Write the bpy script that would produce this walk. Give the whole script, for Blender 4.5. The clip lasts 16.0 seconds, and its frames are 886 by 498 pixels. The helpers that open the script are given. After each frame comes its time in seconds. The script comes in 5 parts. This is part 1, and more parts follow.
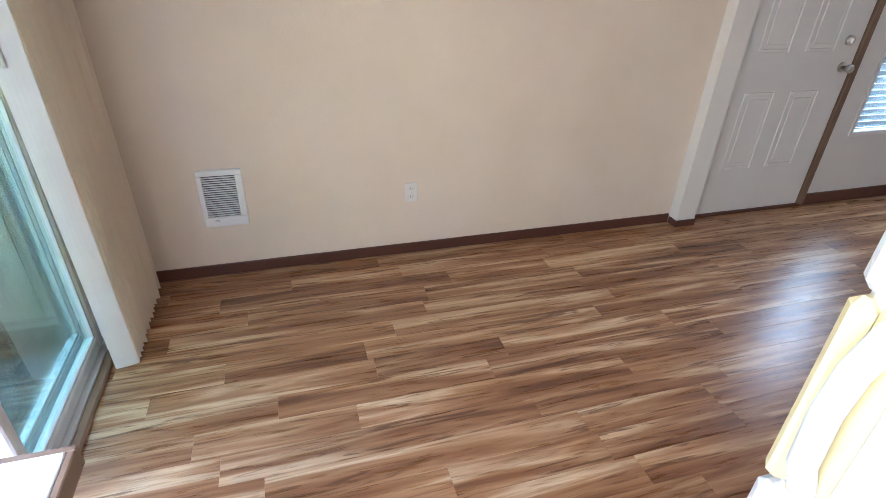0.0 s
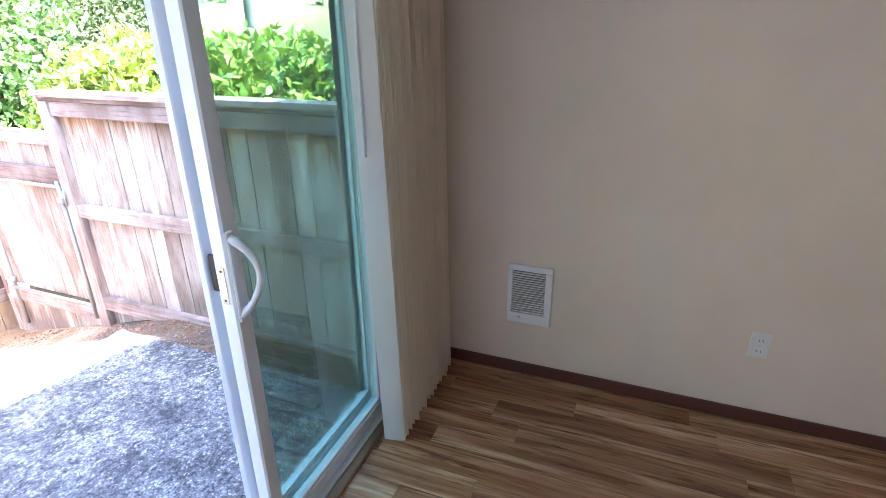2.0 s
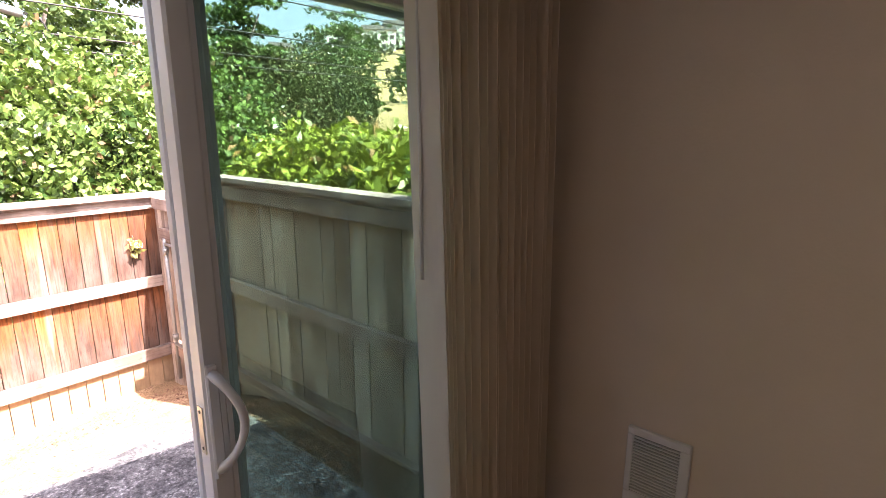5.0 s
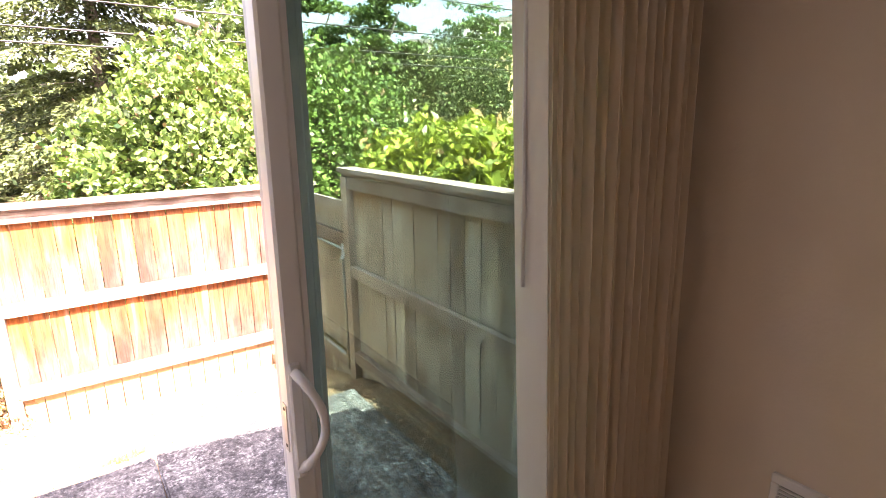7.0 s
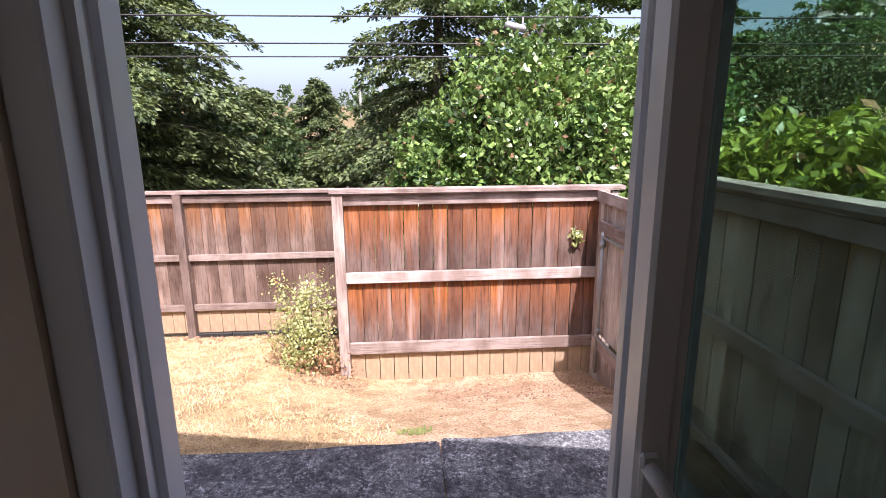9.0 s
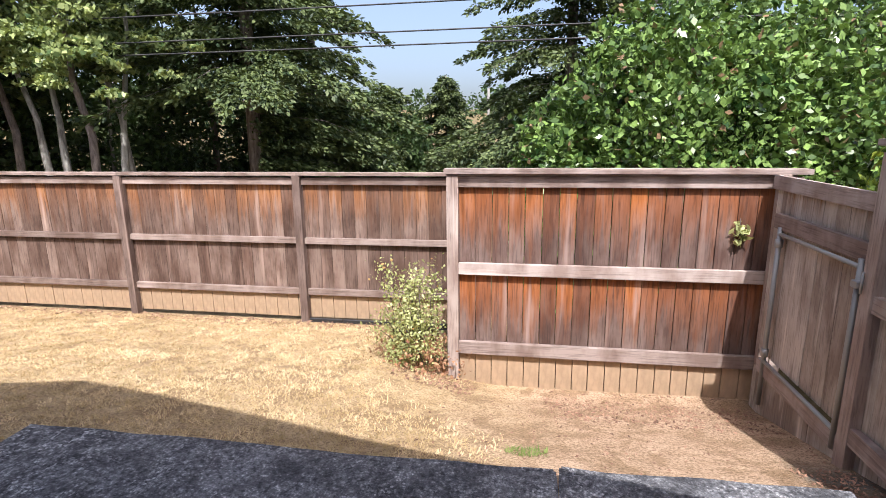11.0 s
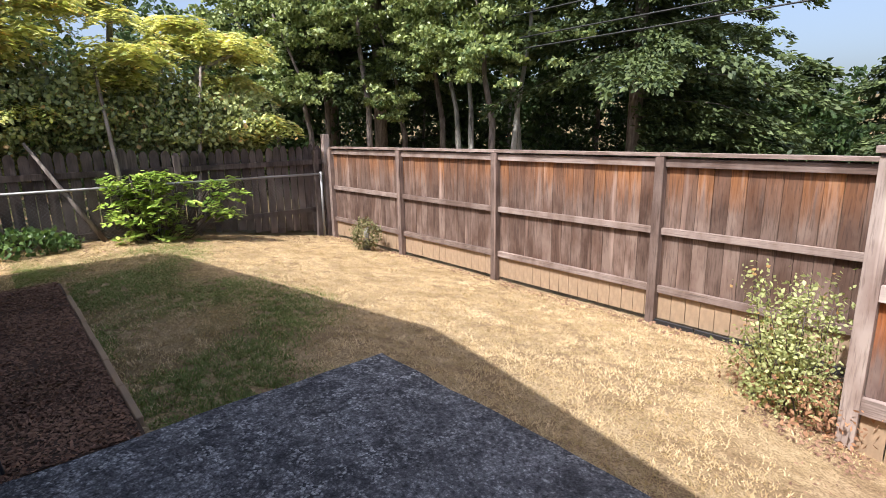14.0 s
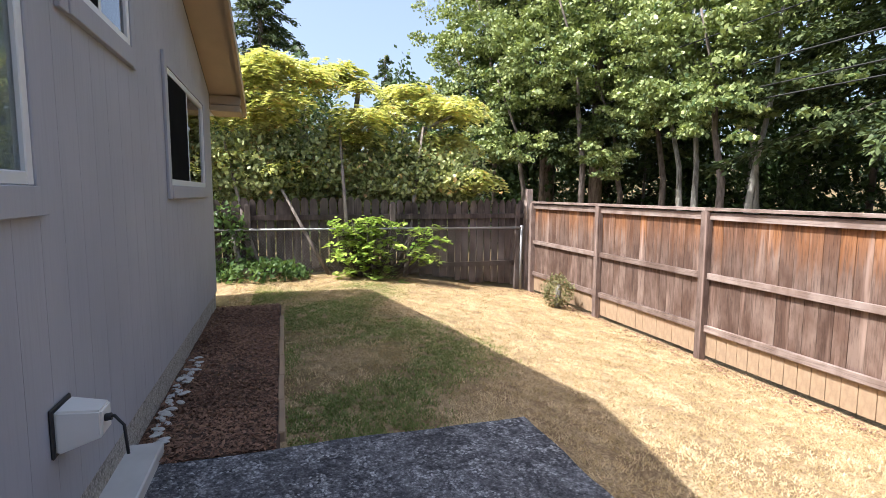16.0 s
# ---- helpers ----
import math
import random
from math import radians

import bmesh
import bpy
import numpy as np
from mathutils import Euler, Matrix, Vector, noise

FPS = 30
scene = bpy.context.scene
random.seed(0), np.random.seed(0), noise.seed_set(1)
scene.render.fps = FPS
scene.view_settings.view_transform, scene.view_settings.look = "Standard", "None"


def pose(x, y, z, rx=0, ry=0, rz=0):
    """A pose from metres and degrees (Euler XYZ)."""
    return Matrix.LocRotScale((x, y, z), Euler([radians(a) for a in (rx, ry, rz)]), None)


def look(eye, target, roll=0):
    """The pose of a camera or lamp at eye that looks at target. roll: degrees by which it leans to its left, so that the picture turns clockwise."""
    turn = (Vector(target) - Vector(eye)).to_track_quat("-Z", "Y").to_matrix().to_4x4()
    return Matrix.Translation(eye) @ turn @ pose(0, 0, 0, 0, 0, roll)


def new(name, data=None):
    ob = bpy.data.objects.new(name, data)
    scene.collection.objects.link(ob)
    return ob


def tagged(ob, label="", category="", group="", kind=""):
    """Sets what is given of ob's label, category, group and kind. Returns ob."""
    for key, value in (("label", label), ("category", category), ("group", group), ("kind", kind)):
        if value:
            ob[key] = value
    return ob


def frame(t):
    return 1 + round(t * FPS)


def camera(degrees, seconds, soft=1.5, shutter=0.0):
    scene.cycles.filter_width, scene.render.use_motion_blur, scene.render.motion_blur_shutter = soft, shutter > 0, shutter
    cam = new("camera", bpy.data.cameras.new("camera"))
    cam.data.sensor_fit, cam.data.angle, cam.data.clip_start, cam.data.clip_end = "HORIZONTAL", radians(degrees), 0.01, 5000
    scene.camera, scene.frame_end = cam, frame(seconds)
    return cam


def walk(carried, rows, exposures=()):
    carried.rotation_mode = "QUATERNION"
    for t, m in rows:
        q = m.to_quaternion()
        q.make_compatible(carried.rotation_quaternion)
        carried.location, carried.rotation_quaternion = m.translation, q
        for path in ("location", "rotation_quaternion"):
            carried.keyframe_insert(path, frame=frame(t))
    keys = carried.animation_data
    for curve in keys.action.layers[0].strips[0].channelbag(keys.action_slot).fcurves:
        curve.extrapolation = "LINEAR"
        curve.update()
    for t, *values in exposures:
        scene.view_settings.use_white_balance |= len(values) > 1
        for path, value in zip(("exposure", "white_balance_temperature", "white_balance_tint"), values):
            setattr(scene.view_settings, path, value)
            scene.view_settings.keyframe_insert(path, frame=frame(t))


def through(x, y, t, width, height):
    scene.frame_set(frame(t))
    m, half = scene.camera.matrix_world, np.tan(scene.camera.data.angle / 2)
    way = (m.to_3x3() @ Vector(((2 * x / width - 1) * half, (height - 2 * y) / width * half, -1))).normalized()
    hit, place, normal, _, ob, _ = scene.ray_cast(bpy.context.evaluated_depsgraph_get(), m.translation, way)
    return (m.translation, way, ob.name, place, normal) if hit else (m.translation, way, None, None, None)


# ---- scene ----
cam = camera(80.5, 16.0, soft=0.85)
PATH = [
    (0, (-2.655, -0.90, 1.605), (-1.003, -1.414, 0.600), 2.1),
    (0.5, (-2.530, -0.985, 1.610), (-0.825, -1.204, 0.588), 0.9),
    (1, (-2.425, -0.985, 1.606), (-0.670, -0.902, 0.648), 0.4),
    (1.5, (-2.343, -1.005, 1.620), (-0.592, -0.590, 0.751), -0.3),
    (2, (-2.242, -0.969, 1.627), (-0.523, -0.295, 0.859), -0.5),
    (2.5, (-2.151, -0.942, 1.627), (-0.487, -0.051, 0.965), -0.3),
    (3, (-2.07, -0.914, 1.637), (-0.481, 0.158, 1.063), -0.1),
    (3.5, (-1.999, -0.905, 1.643), (-0.506, 0.325, 1.134), -0.2),
    (6, (-1.602, -1.061, 1.630), (-0.106, 0.193, 1.192), 0.3),
    (6.5, (-1.590, -1.022, 1.631), (-0.114, 0.248, 1.171), -0.2),
    (7, (-1.592, -0.966, 1.630), (-0.463, 0.614, 1.156), -0.6),
    (7.5, (-1.598, -0.886, 1.632), (-0.823, 0.891, 1.149), -0.7),
    (8, (-1.605, -0.785, 1.628), (-1.118, 1.094, 1.142), -0.5),
    (8.5, (-1.600, -0.700, 1.620), (-1.310, 1.221, 1.152), -0.5),
    (10.8, (-1.538, -0.087, 1.332), (-1.806, 1.852, 0.919), -0.4),
    (11, (-1.579, -0.048, 1.323), (-1.896, 1.879, 0.889), -0.6),
    (11.5, (-1.593, 0.064, 1.318), (-2.086, 1.942, 0.836), -1.3),
    (12, (-1.599, 0.141, 1.317), (-2.301, 1.938, 0.789), -1.8),
    (12.5, (-1.569, 0.274, 1.316), (-2.493, 1.953, 0.744), -2.3),
    (13, (-1.566, 0.331, 1.306), (-2.693, 1.875, 0.719), -2.7),
    (13.5, (-1.581, 0.387, 1.237), (-2.904, 1.79, 0.706), -2.3),
    (14, (-1.611, 0.452, 1.152), (-3.089, 1.725, 0.713), -1.1),
    (14.5, (-1.612, 0.539, 1.11), (-3.236, 1.649, 0.75), -0.2),
    (15, (-1.591, 0.67, 1.05), (-3.348, 1.581, 0.764), 0.4),
    (15.5, (-1.569, 0.803, 1.047), (-3.411, 1.544, 0.801), 0.5),
    (16, (-1.596, 0.907, 1.052), (-3.497, 1.489, 0.84), 0.3),
]
EXPOSE = [
    (0.0, 5.0, 5400, 11), (0.6, 5.15, 5300, 10), (1.0, 5.0, 5250, 11), (1.5, 4.6, 5150, 11), (2.0, 4.1, 5050, 10), (2.5, 3.8, 5100, 11), (3.5, 3.25, 5450, 15),
    (6.0, 2.7, 7400, 29), (6.5, 3.4, 7450, 30), (7.2, 3.45, 7100, 29), (7.7, 2.8, 6500, 28), (8.5, 1.6, 6100, 26), (10.8, 0.8, 6000, 14), (13.0, 0.5, 6000, 12), (14.5, 0.75, 6000, 11), (16.0, 1.0, 6000, 10),
]
walk(cam, [(t, look(e, g, r)) for t, e, g, r in PATH], EXPOSE)

# ---- light: a clear summer day, the sun high behind the house ----
SUN_WAY = Vector((0.13, -0.64, 1.0)).normalized()
world = bpy.data.worlds.new("sky")
scene.world = world
world.use_nodes = True
wn = world.node_tree
sky = wn.nodes.new("ShaderNodeTexSky")
sky.sky_type, sky.sun_disc = "NISHITA", False
sky.sun_elevation = math.asin(SUN_WAY.z)
sky.sun_rotation = math.atan2(SUN_WAY.x, SUN_WAY.y)
sky.air_density, sky.dust_density, sky.ozone_density = 0.85, 5.0, 0.5
haze = wn.nodes.new("ShaderNodeMix")
haze.data_type = "RGBA"
haze.inputs[0].default_value = 0.11
haze.inputs[7].default_value = (6.4, 6.8, 7.4, 1)
wn.links.new(sky.outputs[0], haze.inputs[6])
wn.links.new(haze.outputs[2], wn.nodes["Background"].inputs[0])
wn.nodes["Background"].inputs[1].default_value = 0.15
sun = new("sun", bpy.data.lights.new("sun", "SUN"))
sun.data.energy, sun.data.angle, sun.data.color = 5.0, radians(0.53), (1.0, 0.95, 0.87)
sun.matrix_world = look(SUN_WAY * 50, (0, 0, 0))


def skylight(name, place, target, wide, high, watts, tone):
    """The sky's light in a window's opening."""
    lamp = new(name, bpy.data.lights.new(name, "AREA"))
    lamp.data.shape, lamp.data.size, lamp.data.size_y = "RECTANGLE", wide, high
    lamp.data.energy, lamp.data.color = watts, tone
    lamp.matrix_world = look(place, target)


skylight("kitchen_window_light", (-3.04, -0.035, 1.58), (-3.04, -2.0, 1.4), 1.15, 1.0, 2.3, (1.0, 0.94, 0.86))
skylight("sidelight_light", (0.016, -5.02, 1.22), (-2.0, -5.02, 1.0), 0.44, 1.3, 1.1, (0.72, 0.86, 1.0))


# ---- materials ----
class Nodes:
    """A small writer of node trees."""

    def __init__(self, name, rough=0.6, metal=0.0, spec=0.5):
        self.mat = bpy.data.materials.new(name)
        self.mat.use_nodes = True
        self.t = self.mat.node_tree
        self.b = self.t.nodes["Principled BSDF"]
        self.b.inputs["Roughness"].default_value = rough
        self.b.inputs["Metallic"].default_value = metal
        self.b.inputs["Specular IOR Level"].default_value = spec

    def put(self, socket, value):
        if hasattr(value, "links"):
            self.t.links.new(value, socket)
        elif isinstance(value, tuple) and len(value) == 3 and socket.type == "RGBA":
            socket.default_value = (*value, 1)
        else:
            socket.default_value = value

    def node(self, kind, **ins):
        n = self.t.nodes.new(kind)
        for k, v in ins.items():
            self.put(n.inputs[k.replace("_", " ")], v)
        return n

    def coords(self, scale=(1, 1, 1), kind="pos", turn=(0, 0, 0), shift=None):
        if kind == "pos":
            src = self.t.nodes.new("ShaderNodeNewGeometry").outputs["Position"]
        else:
            src = self.t.nodes.new("ShaderNodeTexCoord").outputs["Object"]
        m = self.node("ShaderNodeMapping", Vector=src)
        m.inputs["Scale"].default_value = scale
        m.inputs["Rotation"].default_value = turn
        if shift is not None:
            self.put(m.inputs["Location"], shift)
        return m.outputs[0]

    def noise(self, vec, scale, detail=4.0, rough=0.55, warp=0.0):
        n = self.node("ShaderNodeTexNoise", Vector=vec, Scale=scale, Detail=detail, Roughness=rough, Distortion=warp)
        return n.outputs["Fac"]

    def voronoi(self, vec, scale, out="Distance", feature="F1"):
        n = self.node("ShaderNodeTexVoronoi", Vector=vec, Scale=scale)
        n.feature = feature
        return n.outputs[out]

    def ramp(self, fac, *stops):
        n = self.node("ShaderNodeValToRGB", Fac=fac)
        e = n.color_ramp.elements
        while len(e) < len(stops):
            e.new(0.5)
        for el, (p, c) in zip(e, stops):
            el.position = p
            el.color = (c, c, c, 1) if isinstance(c, (int, float)) else (*c, 1)
        return n.outputs["Color"]

    def mix(self, fac, a, b, mode="MIX"):
        n = self.t.nodes.new("ShaderNodeMix")
        n.data_type, n.blend_type = "RGBA", mode
        self.put(n.inputs[0], fac), self.put(n.inputs[6], a), self.put(n.inputs[7], b)
        return n.outputs[2]

    def math(self, op, a, b=0.0):
        n = self.t.nodes.new("ShaderNodeMath")
        n.operation = op
        self.put(n.inputs[0], a), self.put(n.inputs[1], b)
        return n.outputs[0]

    def each(self):
        return self.t.nodes.new("ShaderNodeObjectInfo").outputs["Random"]

    def island(self):
        return self.t.nodes.new("ShaderNodeNewGeometry").outputs["Random Per Island"]

    def axis(self, which, kind="pos"):
        if kind == "pos":
            src = self.t.nodes.new("ShaderNodeNewGeometry").outputs["Position"]
        else:
            src = self.t.nodes.new("ShaderNodeTexCoord").outputs["Object"]
        return self.node("ShaderNodeSeparateXYZ", Vector=src).outputs[which]

    def span(self, v, a, b, c=0.0, d=1.0):
        n = self.node("ShaderNodeMapRange", Value=v)
        for i, x in enumerate((a, b, c, d)):
            n.inputs[i + 1].default_value = x
        return n.outputs[0]

    def bump(self, height, strength=0.3, dist=0.01):
        n = self.node("ShaderNodeBump", Height=height, Strength=strength, Distance=dist)
        self.t.links.new(n.outputs[0], self.b.inputs["Normal"])

    def done(self, colour, rough=None):
        self.put(self.b.inputs["Base Color"], colour)
        if rough is not None:
            self.put(self.b.inputs["Roughness"], rough)
        return self.mat


def plain(name, colour, rough=0.5, metal=0.0, grain=60.0, vary=0.12, bump=0.05):
    """A painted, moulded or cast surface with faint mottling and relief."""
    n = Nodes(name, rough, metal)
    co = n.coords(kind="obj")
    a = n.noise(co, 3.0)
    g = n.noise(co, grain, 3.0)
    dark = tuple(c * (1 - vary) for c in colour)
    n.bump(g, bump, 0.002)
    return n.done(n.mix(n.ramp(a, (0.3, 0.0), (0.7, 1.0)), dark, colour), n.span(a, 0.3, 0.7, rough * 0.85, min(1, rough * 1.15)))


def fence_wood(name, warm, grey, dark, bands=(), red=0.5, run=(1, 1, 0.07)):
    """Weathered cedar: rusty where a cap or rail shelters it, silvered and grimy below."""
    n = Nodes(name, 0.85, spec=0.25)
    shift = n.node("ShaderNodeCombineXYZ", X=n.math("MULTIPLY", n.each(), 37.0), Y=n.math("MULTIPLY", n.each(), 53.0), Z=n.math("MULTIPLY", n.each(), 11.0)).outputs[0]
    co = n.coords(run, "pos", shift=shift)
    grain = n.noise(co, 70.0, 6.0, 0.6)
    streak = n.noise(co, 22.0, 3.0, 0.55, 0.3)
    blotch = n.noise(n.coords((1, 1, 0.5), "pos", shift=shift), 4.5, 4.0)
    z = n.axis("Z")
    shelter = None
    for top, low in bands:
        wob = n.math("ADD", z, n.math("MULTIPLY", n.math("SUBTRACT", streak, 0.5), 1.1))
        s = n.math("MULTIPLY", n.span(wob, low, top - 0.12, 0, 1), n.math("LESS_THAN", z, top))
        shelter = s if shelter is None else n.math("MAXIMUM", shelter, s)
    base = n.mix(n.ramp(blotch, (0.38, 0.0), (0.62, 1.0)), grey, dark)
    if shelter is not None:
        warmth = n.mix(n.ramp(streak, (0.4, 0.0), (0.62, 1.0)), warm, tuple(c * 0.5 for c in warm))
        base = n.mix(n.math("MULTIPLY", shelter, n.span(n.each(), 0, 1, 1 - red, 1.0)), base, warmth)
    base = n.mix(n.ramp(grain, (0.34, 0.5), (0.5, 0.0)), base, tuple(c * 0.35 for c in dark))
    pale = n.math("MULTIPLY", n.ramp(n.noise(co, 9.0, 3.0, 0.6), (0.58, 0.0), (0.72, 1.0)), 0.6)
    base = n.mix(pale, base, tuple(min(1, c * 1.9) for c in grey))
    base = n.mix(0.38, base, n.mix(n.each(), tuple(c * 0.6 for c in dark), (0.9, 0.9, 0.9)), "SOFT_LIGHT")
    n.bump(n.math("ADD", grain, n.math("MULTIPLY", streak, 0.6)), 0.5, 0.004)
    return n.done(base)


def leaf(name, dark, light, gloss=0.45, dead=None, through=0.25, patches=0.0):
    n = Nodes(name, gloss, spec=0.35)
    i = n.island()
    big = n.noise(n.coords(), 1.3, 3.0)
    f = n.math("ADD", n.math("MULTIPLY", i, 0.6), n.math("MULTIPLY", n.math("SUBTRACT", big, 0.3), 0.9))
    c = n.mix(n.ramp(f, (0.15, 0.0), (0.85, 1.0)), dark, light)
    if patches:
        worn = n.noise(n.coords(), 3.2, 5.0, 0.65, 0.5)
        c = n.mix(n.math("MULTIPLY", n.ramp(worn, (0.42, 1.0), (0.55, 0.0)), patches), c, tuple(v * 0.5 for v in dark))
    if dead:
        c = n.mix(n.math("GREATER_THAN", i, 0.965), c, dead)
    n.done(c)
    tr = n.node("ShaderNodeBsdfTranslucent", Color=n.mix(0.5, c, (light[0] * 1.3, light[1] * 1.3, light[2] * 0.5)))
    mx = n.node("ShaderNodeMixShader", Fac=through)
    n.t.links.new(n.b.outputs[0], mx.inputs[1]), n.t.links.new(tr.outputs[0], mx.inputs[2])
    n.t.links.new(mx.outputs[0], n.t.nodes["Material Output"].inputs[0])
    return n.mat


def bark(name, a, b, scale=14.0):
    n = Nodes(name, 0.9, spec=0.2)
    co = n.coords((1, 1, 0.25))
    f = n.noise(co, scale, 6.0, 0.65, 0.4)
    n.bump(f, 0.8, 0.02)
    return n.done(n.ramp(f, (0.35, a), (0.65, b)))


def glass_mat(name, tint, rough=0.0):
    n = Nodes(name, rough)
    n.b.inputs["Base Color"].default_value = (*tint, 1)
    n.b.inputs["IOR"].default_value = 1.45
    tr = n.node("ShaderNodeBsdfTransparent", Color=tint)
    gl = n.node("ShaderNodeBsdfGlossy", Color=(1, 1, 1), Roughness=rough)
    lw = n.node("ShaderNodeLayerWeight", Blend=0.5).outputs["Facing"]
    gloss = n.math("ADD", n.math("MULTIPLY", n.math("POWER", lw, 4.0), 0.85), 0.05)
    mx = n.node("ShaderNodeMixShader", Fac=gloss)
    n.t.links.new(tr.outputs[0], mx.inputs[1]), n.t.links.new(gl.outputs[0], mx.inputs[2])
    n.t.links.new(mx.outputs[0], n.t.nodes["Material Output"].inputs[0])
    return n.mat


def wall_paint():
    n = Nodes("cream_wall_paint", 0.6, spec=0.3)
    co = n.coords()
    a = n.noise(co, 2.0)
    g = n.noise(co, 130.0, 3.0)
    h = n.voronoi(co, 90.0)
    n.bump(n.math("ADD", g, h), 0.12, 0.003)
    return n.done(n.mix(n.ramp(a, (0.35, 0.0), (0.65, 1.0)), (0.71, 0.61, 0.495), (0.75, 0.65, 0.535)))


def plank_mat():
    """Acacia-look laminate, grain along y, broad blond and brown streaks, one tone a plank."""
    n = Nodes("acacia_laminate", 0.3, spec=0.45)
    r = n.each()
    shift = n.node("ShaderNodeCombineXYZ", X=n.math("MULTIPLY", r, 91.0), Y=n.math("MULTIPLY", r, 57.0), Z=0.0).outputs[0]
    co = n.coords((1, 0.06, 1), "pos", shift=shift)
    broad = n.noise(co, 13.0, 4.0, 0.55, 0.8)
    fine = n.noise(co, 60.0, 5.0, 0.65, 0.3)
    vein = n.noise(co, 30.0, 4.0, 0.6, 1.4)
    c = n.ramp(broad, (0.28, (0.11, 0.042, 0.018)), (0.42, (0.26, 0.112, 0.048)), (0.53, (0.39, 0.20, 0.094)), (0.66, (0.66, 0.45, 0.27)))
    c = n.mix(n.ramp(vein, (0.35, 0.8), (0.44, 0.0)), c, (0.11, 0.042, 0.018))
    c = n.mix(n.ramp(fine, (0.3, 0.35), (0.6, 0.0)), c, (0.10, 0.05, 0.02))
    c = n.mix(0.55, c, n.mix(r, (0.25, 0.25, 0.25), (0.78, 0.76, 0.72)), "SOFT_LIGHT")
    n.bump(fine, 0.06, 0.002)
    return n.done(c, n.span(fine, 0.3, 0.7, 0.24, 0.36))


def concrete(name, a, b, wear):
    n = Nodes(name, 0.9, spec=0.3)
    co = n.coords()
    big = n.noise(co, 1.4, 5.0, 0.6, 0.4)
    mid = n.noise(co, 9.0, 5.0, 0.7)
    v = n.voronoi(co, 75.0, "Color")
    d = n.voronoi(co, 75.0)
    peb = n.node("ShaderNodeSeparateXYZ", Vector=v).outputs[0]
    patch = n.noise(co, 4.0, 6.0, 0.75, 0.6)
    speck = n.noise(co, 38.0, 3.0, 0.7)
    c = n.mix(n.ramp(patch, (0.38, 0.0), (0.62, 1.0)), a, b)
    c = n.mix(n.ramp(speck, (0.36, 0.75), (0.5, 0.0)), c, tuple(x * 0.3 for x in a))
    c = n.mix(n.math("MULTIPLY", n.ramp(speck, (0.56, 0.0), (0.66, 0.8)), n.ramp(patch, (0.4, 0.15), (0.6, 1.0))), c, wear)
    show = n.math("MULTIPLY", n.ramp(big, (0.42, 0.0), (0.6, 1.0)), n.ramp(mid, (0.45, 0.0), (0.6, 1.0)))
    c = n.mix(n.math("MULTIPLY", show, n.ramp(peb, (0.45, 0.0), (0.9, 1.0))), c, wear)
    c = n.mix(n.math("MULTIPLY", n.ramp(d, (0.25, 0.0), (0.5, 0.7)), 0.6), c, tuple(x * 0.4 for x in a))
    n.bump(n.math("SUBTRACT", mid, d), 0.6, 0.012)
    return n.done(c)


def ground_mat():
    n = Nodes("dry_lawn_soil", 0.95, spec=0.15)
    co = n.coords()
    big = n.noise(co, 0.9, 4.0, 0.6)
    mid = n.noise(co, 7.0, 5.0, 0.65)
    fine = n.noise(co, 60.0, 4.0, 0.7)
    straw = n.mix(n.ramp(mid, (0.3, 0.0), (0.7, 1.0)), (0.36, 0.25, 0.13), (0.57, 0.43, 0.255))
    green = n.mix(n.ramp(mid, (0.3, 0.0), (0.7, 1.0)), (0.12, 0.12, 0.035), (0.25, 0.21, 0.075))
    dirt = n.mix(n.ramp(mid, (0.3, 0.0), (0.7, 1.0)), (0.38, 0.255, 0.165), (0.56, 0.40, 0.275))
    x, y = n.axis("X"), n.axis("Y")
    living = n.math("MULTIPLY", n.ramp(big, (0.46, 0.0), (0.62, 1.0)), n.math("MULTIPLY", n.span(x, -4.6, -5.6), n.span(y, 3.0, 1.9)))
    c = n.mix(n.math("MULTIPLY", living, 0.75), straw, green)
    bare = n.span(n.math("ADD", x, n.math("MULTIPLY", n.math("SUBTRACT", big, 0.5), 1.2)), -2.2, -1.3)
    c = n.mix(bare, c, dirt)
    away = n.math("MAXIMUM", n.span(y, 6.4, 7.0), n.math("MAXIMUM", n.span(x, -11.1, -11.5), n.span(x, 0.35, 0.45)))
    duff = n.mix(mid, (0.045, 0.035, 0.018), (0.12, 0.10, 0.045))
    hill = n.mix(n.span(x, 5.0, 25.0), n.mix(big, (0.10, 0.09, 0.045), (0.26, 0.21, 0.11)), n.mix(big, (0.36, 0.26, 0.12), (0.70, 0.53, 0.28)))
    c = n.mix(away, c, n.mix(n.span(y, 38.0, 60.0), duff, hill))
    # darker grey ground between the slab and the side fence
    side_strip = n.math("MULTIPLY", n.span(x, -0.12, -0.02), n.span(y, 3.1, 2.8))
    c = n.mix(side_strip, c, n.mix(mid, (0.05, 0.045, 0.04), (0.20, 0.19, 0.17)))
    worn = n.ramp(n.noise(co, 2.3, 5.0, 0.7, 0.6), (0.40, 0.6), (0.52, 0.0))
    c = n.mix(worn, c, (0.22, 0.14, 0.075))
    n.bump(n.math("ADD", mid, fine), 0.7, 0.02)
    return n.done(n.mix(n.ramp(fine, (0.36, 0.75), (0.58, 0.0)), c, (0.10, 0.065, 0.03)))


